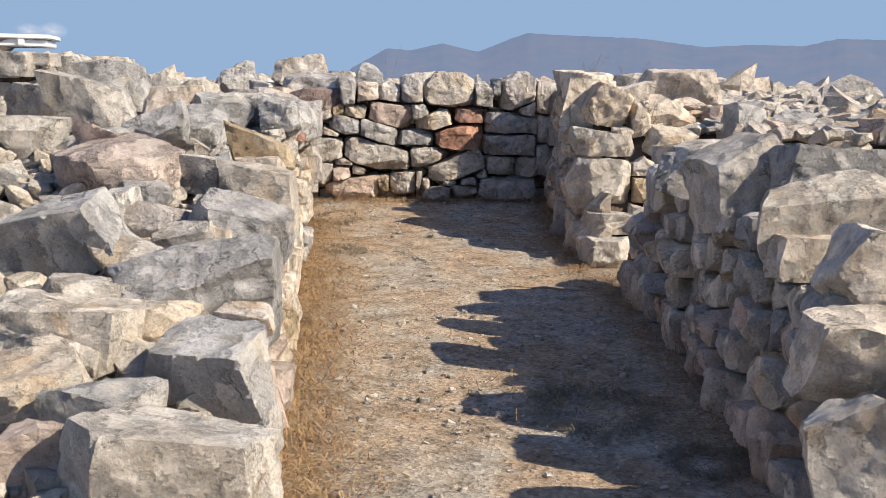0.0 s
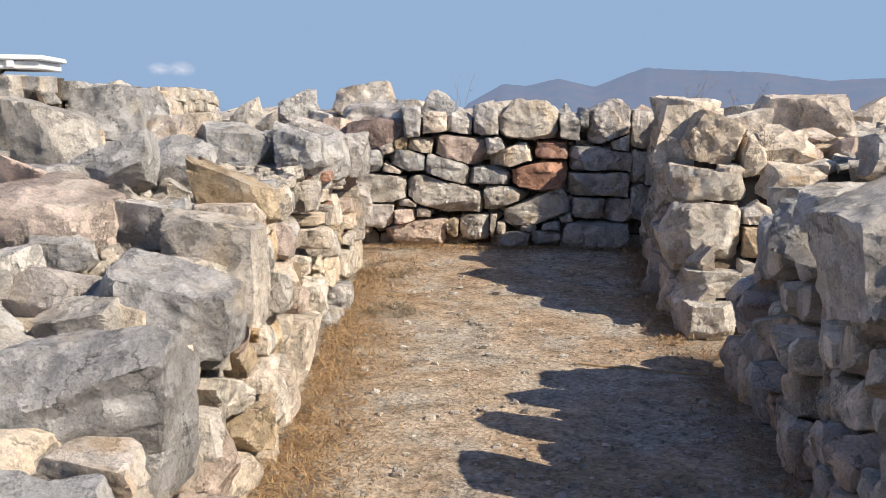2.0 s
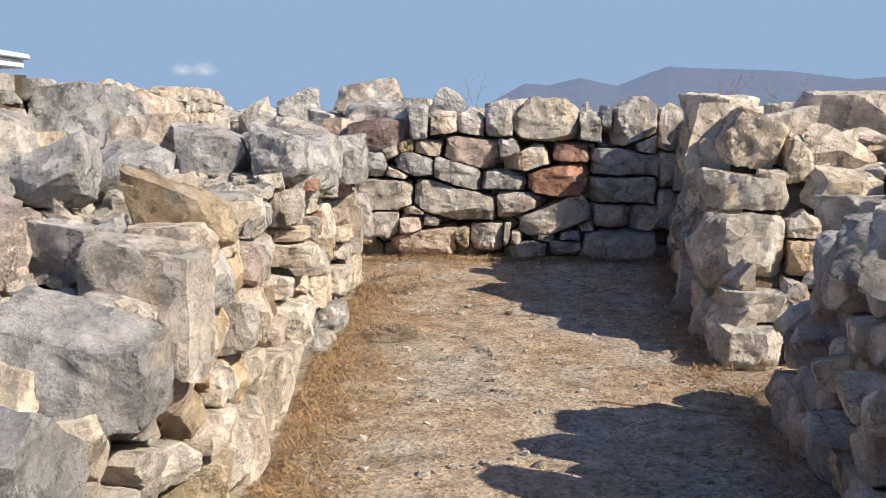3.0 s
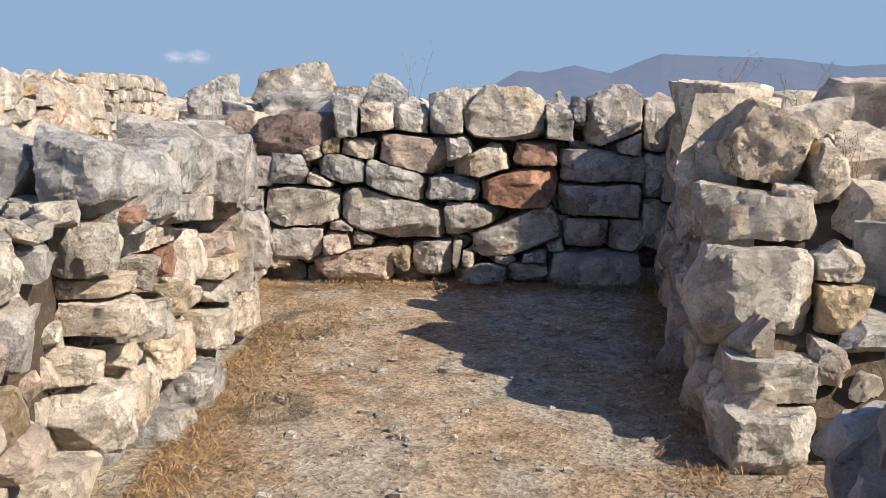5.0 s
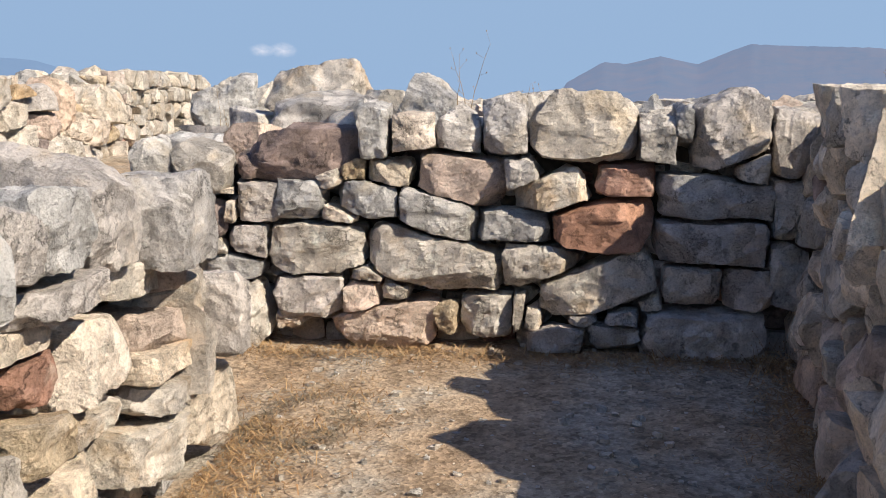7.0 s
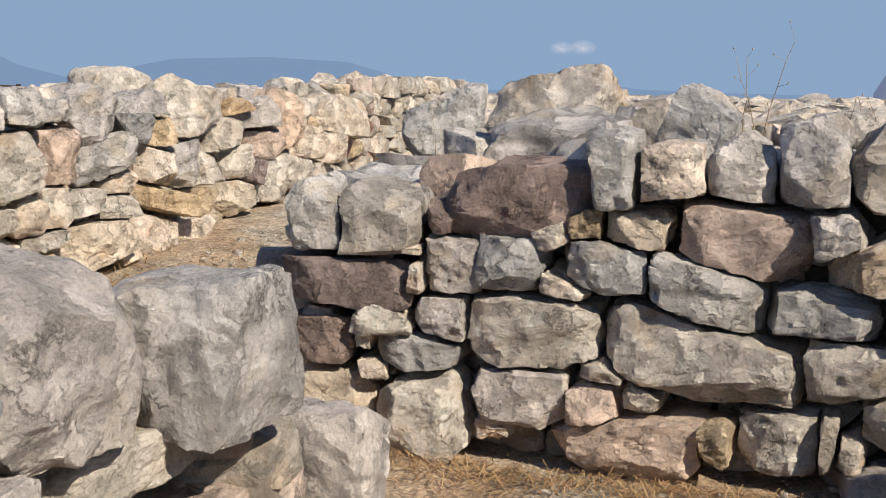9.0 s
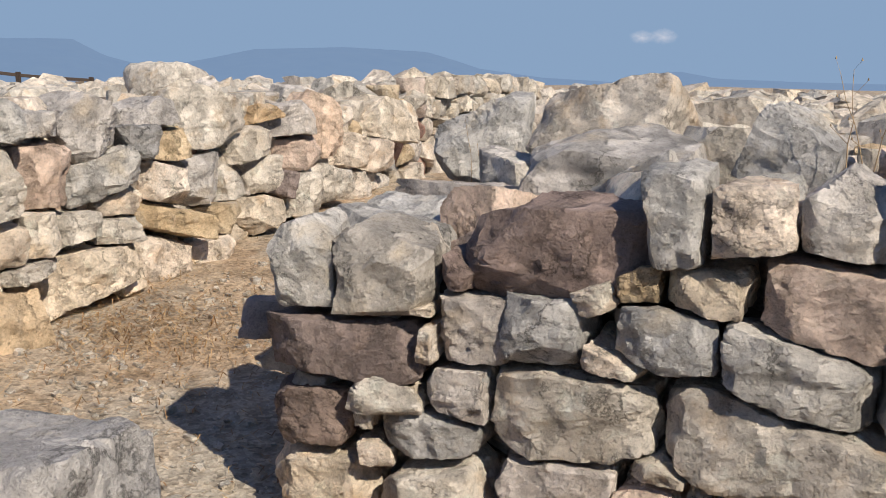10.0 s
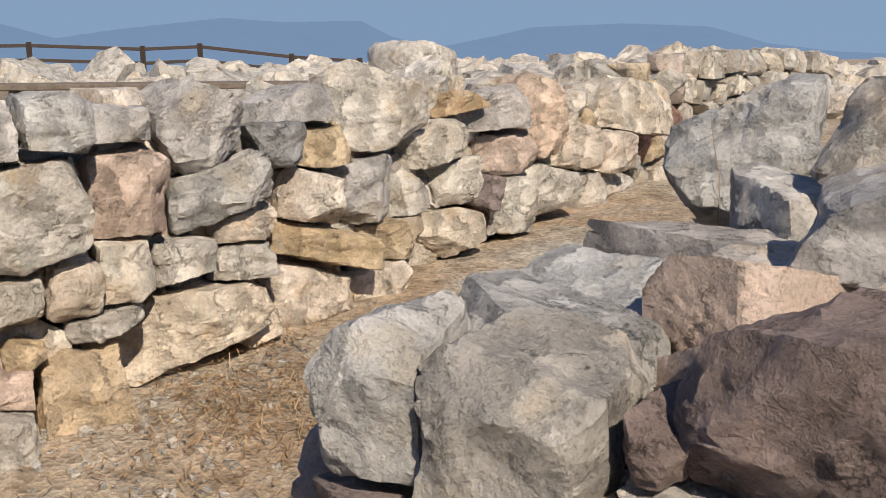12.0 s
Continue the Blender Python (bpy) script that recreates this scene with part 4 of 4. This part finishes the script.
# higher masonry behind the broad wall: a pier, a big block and a return face
pier = core("wall_pier", [(-4.05, -3.7), (-3.1, -3.6), (-3.1, -3.0), (-4.05, -3.0)], 1.0, 1.6, "short pier of stacked rubble stones", 0, 0)
rubble_face(pier, Line([(-4.05, -3.7), (-3.05, -3.62)]), lambda u: 1.05, lambda u: 1.66, 0.16, 1.3, 0.0, 55, (3, 5, 0.5, 0, 0.1, 0.5))
rubble_face(pier, Line([(-3.05, -3.62), (-3.05, -3.0)]), lambda u: 1.05, lambda u: 1.66, 0.16, 1.3, 0.0, 56, (3, 5, 0.5, 0, 0.1, 0.5))
block(l_wall, (-2.75, -2.9, 1.36), (0.62, 0.45, 0.42), 10, 5, 0, GREY, 571, 4, 7)
rubble_face(l_wall, Line([(-3.3, -6.2), (-1.75, -5.75)]), lambda u: 0.7, lambda u: 1.25, 0.24, 1.1, 0.1, 57, (4, 3, 0.4, 0.6, 1, 0.8))

BACK = Line([(-3.89, -3.37), (-4.18, -0.63), (-4.36, 0.08), (-4.66, 1.31), (-5.04, 2.81), (-5.35, 4.02), (-6.08, 7.72)])
b_wall = core("wall_back", [(-4.19, -3.4), (-4.66, 0.02), (-4.95, 1.29), (-5.39, 2.83), (-6.48, 7.69), (-8.44, 7.54), (-6.59, -3.58)], 0.2, [1.36, 1.32, 1.30, 1.34, 1.55, 1.5, 1.25], "tall sunlit dry-stone wall of pale limestone", 0, 0)
rubble_face(b_wall, BACK, lambda u: floor_z(*BACK.at(u)[0]) - 0.02, lambda u: np.interp(u, (0, 5, 7, 11.5), (1.6, 1.55, 1.58, 1.72)), 0.2, 1.0, 0.03, 61, (2, 8, 1.2, 0.5, 0.1, 1.2), level=2, limit=200, nearest=(-4.4, 0.5), deep=0.2)
for child in list(b_wall.children):
    child.location.x -= 0.14
face = lambda x, y: 80
along(b_wall, BACK_LOW + BACK_MID + BACK_TOP + BACK_RIGHT, face, (-1, -0.17), 1600)
heap(b_wall, lambda x, y: x < np.interp(y, (-3.3, -0.35, 3.4, 7.7), (-4.12, -4.5, -5.5, -6.4)), lambda x, y: 1.26 + 0.045 * max(y - 1.0, 0), (-8.1, -3.2, -4.1, 7.9), 0.3, (0.18, 0.5), seed=62, limit=60, level=2)

# stony ground beyond
field = tagged(new("stony_field"), "scattered pale rubble on the ruin field", "rubble", kind="stuff")
heap(field, lambda x, y: y > 1.9 or x > 2.6, ground_z, (-4.2, 1.2, 9, 9), 0.4, (0.12, 0.5), seed=71, level=1, limit=0, sink=0.25)
heap(field, lambda x, y: x < -8.5 or y > 9.5, ground_z, (-27, -2, 12, 24), 0.95, (0.35, 1.0), seed=72, level=1, limit=0, sink=0.25)

# ---------------------------------------------------------------- things
WHITE = plain_material("white_paint", (0.78, 0.78, 0.76), 0.45, 0.05, 6)
WOOD = plain_material("dark_stained_wood", (0.055, 0.04, 0.032), 0.7, 0.35, 30)
PLANK = plain_material("weathered_plank", (0.16, 0.125, 0.095), 0.8, 0.35, 18)
STRAW = plain_material("dry_straw", (0.41, 0.265, 0.13), 0.8, 0.4, 9)
STALK = plain_material("dry_stalk", (0.30, 0.21, 0.12), 0.85, 0.3, 30)


def part(name, bm, material, parent, label=""):
    me = bpy.data.meshes.new(name)
    bm.to_mesh(me)
    bm.free()
    me.materials.append(material)
    ob = new(name, me)
    ob.parent = parent
    return tagged(ob, label) if label else ob


def box(bm, at, size, rz=0, ry=0, bevel=0.006):
    m = Matrix.Translation(at) @ Euler((0, ry, rz)).to_matrix().to_4x4() @ Matrix.Diagonal((*size, 1))
    made = bmesh.ops.create_cube(bm, size=1, matrix=m)
    edges = {e for v in made["verts"] for e in v.link_edges}
    bmesh.ops.bevel(bm, geom=list(edges), offset=bevel, segments=2, affect="EDGES")


def cover_slab():
    """The white metal cover that lies on the pier."""
    ob = tagged(new("metal_cover"), "white painted metal cover on a stone pier", "cover")
    ob.location = (-3.56, -3.35, 1.64)
    for name, at, size in (("tray", (0, 0, 0.03), (1.0, 0.62, 0.055)), ("lid", (0, 0, 0.078), (1.06, 0.68, 0.036))):
        bm = bmesh.new()
        box(bm, at, size, 0.28, 0, 0.008)
        part(name, bm, WHITE, ob)
    for k in (-1, 1):
        bm = bmesh.new()
        box(bm, (0.4 * k, -0.33 + 0.11 * k, 0.05), (0.05, 0.02, 0.075), 0.28, 0, 0.004)
        part("clip", bm, WHITE, ob)
    return ob


cover_slab()


def wooden_fence():
    ob = tagged(new("wooden_fence"), "dark brown wooden post-and-rail fence on the hilltop", "fence")
    posts = [(-38.53, 6.3, 2.34), (-36.03, 11.14, 2.32), (-34.7, 14.4, 2.14), (-33.84, 16.05, 2.19), (-32.26, 18.64, 1.79), (-31.82, 19.46, 1.7), (-31.02, 20.61, 1.6)]
    for x, y, top in posts:
        bm = bmesh.new()
        box(bm, (x, y, (top + 1.2) / 2), (0.14, 0.14, top - 1.2 + 0.1), 0.4, 0, 0.015)
        part("post", bm, WOOD, ob)
    for (xa, ya, za), (xb, yb, zb) in zip(posts, posts[1:]):
        a, b = Vector((xa, ya, za)), Vector((xb, yb, zb))
        for drop in (0.06, 0.52):
            bm = bmesh.new()
            d = b - a
            m = Matrix.Translation((a + b) / 2 - Vector((0, 0, drop))) @ d.to_track_quat("X", "Z").to_matrix().to_4x4() @ Matrix.Diagonal((d.length, 0.05, 0.11, 1))
            bmesh.ops.create_cube(bm, size=1, matrix=m)
            bmesh.ops.bevel(bm, geom=bm.edges[:], offset=0.01, segments=1, affect="EDGES")
            part("rail", bm, WOOD, ob)
    bm = bmesh.new()
    box(bm, (-31.13, 20.21, 1.39), (0.04, 0.28, 0.24), -0.6, 0, 0.01)
    part("notice_board", bm, PLANK, ob, "small brown notice board")
    return ob


wooden_fence()


def walkway():
    """A plank walkway laid over the ruins behind the tall wall."""
    ob = tagged(new("plank_walkway"), "weathered wooden plank walkway laid over the rubble", "walkway")
    a, b = Vector((-11.04, 0.03, 1.54)), Vector((-8.79, 4.2, 1.46))
    d = b - a
    turn = d.to_track_quat("X", "Z").to_matrix().to_4x4()
    for k in range(4):
        bm = bmesh.new()
        bmesh.ops.create_cube(bm, size=1, matrix=Matrix.Translation((a + b) / 2) @ turn @ Matrix.Translation((0.1 * (k % 2), (k - 1.5) * 0.2, 0)) @ Matrix.Diagonal((d.length, 0.18, 0.05, 1)))
        bmesh.ops.bevel(bm, geom=bm.edges[:], offset=0.008, segments=1, affect="EDGES")
        part("plank", bm, PLANK, ob)
    for k in range(4):
        bm = bmesh.new()
        bmesh.ops.create_cube(bm, size=1, matrix=Matrix.Translation(a + d * (0.1 + 0.27 * k) - Vector((0, 0, 0.06))) @ turn @ Matrix.Diagonal((0.1, 0.8, 0.07, 1)))
        part("bearer", bm, PLANK, ob)
    return ob


walkway()
tagged(block(None, (-13.18, 8.51, 1.44), (1.45, 1.1, 0.80), -40, 0, 0, PALE, 883, 4, 6, "boulder", edge=7), "big rounded limestone boulder on the ruin field", "boulder")


def blades(name, spots, length, width, material, label, seed):
    """Dry blades strewn flat on the ground, each a thin bent strip."""
    rng = np.random.default_rng(seed)
    v, f = [], []
    for x, y in spots:
        z = ground_z(x, y) + rng.uniform(0.004, 0.03)
        a, ln = rng.uniform(0, 6.28), rng.uniform(*length)
        w = rng.uniform(0.6, 1.3) * width
        d = np.array((math.cos(a), math.sin(a), rng.normal() * 0.12))
        s = np.array((-d[1], d[0], 0)) * w
        bend = np.array((rng.normal() * 0.15 * ln, rng.normal() * 0.15 * ln, abs(rng.normal()) * 0.2 * ln))
        c = np.array((x, y, z))
        n = len(v)
        v += [tuple(c - d * ln / 2 - s), tuple(c - d * ln / 2 + s), tuple(c + bend - s), tuple(c + bend + s), tuple(c + d * ln / 2 - s * 0.3), tuple(c + d * ln / 2 + s * 0.3)]
        f += [(n, n + 1, n + 3, n + 2), (n + 2, n + 3, n + 5, n + 4)]
    me = bpy.data.meshes.new(name)
    me.from_pydata(v, [], f)
    me.materials.append(material)
    return tagged(new(name, me), label, "straw", kind="stuff")


def strewn():
    rng = np.random.default_rng(91)
    out = []
    for _ in range(12000):
        y = rng.uniform(-9.5, -1.4)
        out.append((np.interp(y, LEFT.p[:, 1], LEFT.p[:, 0]) + abs(rng.normal()) * 0.19 + 0.01, y))
    for _ in range(2600):
        x = rng.uniform(-2.3, 1.0)
        out.append((x, np.interp(x, FAR.p[:, 0], FAR.p[:, 1]) - abs(rng.normal()) * 0.13 - 0.02))
    for _ in range(2600):
        y = rng.uniform(-3.4, 0)
        out.append((np.interp(-y, -R1.p[:, 1], R1.p[:, 0]) - abs(rng.normal()) * 0.13, y))
    for _ in range(2200):
        y = rng.uniform(-9.5, -3.6)
        out.append((np.interp(-y, -R2.p[:, 1], R2.p[:, 0]) - abs(rng.normal()) * 0.13 + 0.05, y))
    for cx, cy, r, n in ((1.4, -3.6, 0.25, 900), (-1.15, -1.2, 0.22, 700), (-0.7, -3.9, 0.25, 500), (0.9, -6.4, 0.3, 500), (-3.6, 0.6, 0.7, 3000), (-4.1, 0.2, 0.25, 1200), (-2.0, -0.5, 0.2, 500)):
        out += [(cx + rng.normal() * r, cy + rng.normal() * r) for _ in range(n)]
    return out


LITTER = strewn()
RUST = plain_material("rusty_litter", (0.25, 0.145, 0.07), 0.85, 0.45, 7)
blades("straw_litter", LITTER[::2], (0.03, 0.12), 0.0017, STRAW, "dry golden straw litter along the foot of the walls", 92)
blades("dead_leaf_litter", LITTER[1::2], (0.02, 0.08), 0.0024, RUST, "rust-brown dead leaf litter along the foot of the walls", 93)


def ringed():
    """Round worn hollows in the floor, edged with short dead grass."""
    rng = np.random.default_rng(97)
    out = []
    for cx, cy, r, n in ((0.97, -6.72, 0.25, 1500), (1.38, -7.37, 0.13, 700), (-0.78, -2.85, 0.14, 600), (-1.12, -1.42, 0.2, 700)):
        for _ in range(n):
            a, q = rng.uniform(0, 6.28), r * (1 + rng.normal() * 0.22)
            out.append((cx + math.cos(a) * q, cy + math.sin(a) * q * 1.3))
    return out


DEAD_GRASS = plain_material("dead_grass", (0.17, 0.14, 0.095), 0.85, 0.4, 9)
blades("dead_grass_rings", ringed(), (0.02, 0.07), 0.0016, DEAD_GRASS, "short dead grey-brown grass round worn hollows in the floor", 98)


def gravel():
    rng = np.random.default_rng(95)
    parts = []
    for _ in range(3800):
        if rng.random() < 0.6:
            y = rng.uniform(-9.5, 0)
            x = rng.uniform(np.interp(y, LEFT.p[:, 1], LEFT.p[:, 0]), 1.3)
        else:
            x, y = rng.uniform(-4.4, -2.4), rng.uniform(-1.3, 2.5)
        s = 0.005 + 0.020 * rng.random() ** 5
        half = np.array([s, s * rng.uniform(0.6, 1), s * rng.uniform(0.4, 0.7)])
        p, f = rock(rng, half, *cut_planes(rng, half, 4), 1)
        parts.append((p + (x, y, ground_z(x, y) + half[2] * 0.3), f))
    ps, fs, n = [], [], 0
    for p, f in parts:
        ps.append(p)
        fs.append(f + n)
        n += len(p)
    ob = new("gravel", mesh_of("gravel", np.concatenate(ps), np.concatenate(fs), HEAP))
    return tagged(ob, "small loose limestone chips on the trodden floor", "gravel", kind="stuff")


gravel()


def dry_plant(at, height, spread, stems, seed, label, twigs=3):
    """A dead weed: thin bent stalks with side twigs and seed heads."""
    rng = np.random.default_rng(seed)
    ob = tagged(new("dry_weed"), label, "weed", "dry weeds")
    ob.location = at

    def tube(v, f, p0, p1, r0, r1):
        d = (p1 - p0) / np.linalg.norm(p1 - p0)
        a = np.cross(d, (0.3, 0.9, 0.1))
        a /= np.linalg.norm(a)
        b = np.cross(d, a)
        n = len(v)
        for p, r in ((p0, r0), (p1, r1)):
            for k in range(3):
                t = k * 2.094
                v.append(tuple(p + (a * math.cos(t) + b * math.sin(t)) * r))
        f.extend([(n + k, n + (k + 1) % 3, n + 3 + (k + 1) % 3, n + 3 + k) for k in range(3)])

    for _ in range(stems):
        v, f = [], []
        p = np.array((rng.normal() * spread * 0.12, rng.normal() * spread * 0.12, -0.03))
        d = np.array((rng.normal() * spread, rng.normal() * spread, 1.0)) * height * rng.uniform(0.55, 1.0)
        r = 0.0028
        for k in range(5):
            q = p + d / 5 + rng.normal(size=3) * height * 0.018
            tube(v, f, p, q, r, r * 0.8)
            if k > 0:
                for _ in range(twigs if rng.random() < 0.7 else 0):
                    e = q + np.array((rng.normal(), rng.normal(), abs(rng.normal()) * 0.8)) * height * 0.09
                    tube(v, f, q, e, r * 0.55, r * 0.35)
                    tube(v, f, e, e + (0, 0, 0.008), 0.004, 0.001)
            p, r = q, r * 0.8
        me = bpy.data.meshes.new("stalk")
        me.from_pydata(v, [], f)
        me.materials.append(STALK)
        new("stalk", me).parent = ob
    return ob


dry_plant((-0.76, 0.10, 1.38), 0.44, 0.12, 3, 201, "tall dry brown weed growing from the wall top", 1)
dry_plant((-0.45, 0.55, 1.40), 0.24, 0.35, 4, 202, "small dry weed on the wall top", 1)
dry_plant((-1.12, -1.2, 0.10), 0.17, 0.45, 9, 203, "low dry weed on the trodden floor", 1)
dry_plant((1.78, -2.05, 1.0), 0.32, 0.35, 22, 204, "bushy dry weed among the wall stones", 2)
dry_plant((1.35, -0.4, 1.5), 0.30, 0.6, 4, 205, "dry weed with seed heads on the wall top", 3)
dry_plant((1.75, -0.2, 1.4), 0.36, 0.5, 5, 206, "dry weed with seed heads on the wall top", 3)
dry_plant((-2.62, 0.95, 1.18), 0.36, 0.25, 6, 207, "pale dry grass tuft at a boulder's foot", 0)
dry_plant((-0.72, -3.95, 0.0), 0.12, 0.6, 10, 208, "low dry weed on the trodden floor", 1)
dry_plant((0.92, -0.12, 0.15), 0.22, 0.5, 12, 209, "dry weed in the wall corner", 1)


def dead_stick(a, c, r, label):
    v, f = [], []
    a, c = np.array(a), np.array(c)
    pts = [a + (c - a) * k / 6 + np.array((math.sin(k * 1.9), math.cos(k * 2.3), 0)) * 0.012 for k in range(7)]
    for k, p in enumerate(pts):
        z = ground_z(p[0], p[1]) + r + 0.004
        for q in range(5):
            t = q * 1.2566
            v.append((p[0] + math.cos(t) * r * 0.7, p[1] + math.cos(t) * r * 0.7, z + math.sin(t) * r))
        if k:
            n = 5 * k
            f.extend([(n - 5 + q, n - 5 + (q + 1) % 5, n + (q + 1) % 5, n + q) for q in range(5)])
    me = bpy.data.meshes.new("dead_stick")
    me.from_pydata(v, [], f)
    me.materials.append(STRAW)
    return tagged(new("dead_stick", me), label, "stick", "dead sticks")


dead_stick((-1.05, -2.35, 0), (-0.62, -2.2, 0), 0.004, "thin pale dead stick lying on the floor")
dead_stick((0.55, -3.95, 0), (1.3, -4.05, 0), 0.005, "thin dark dead stick lying on the floor")
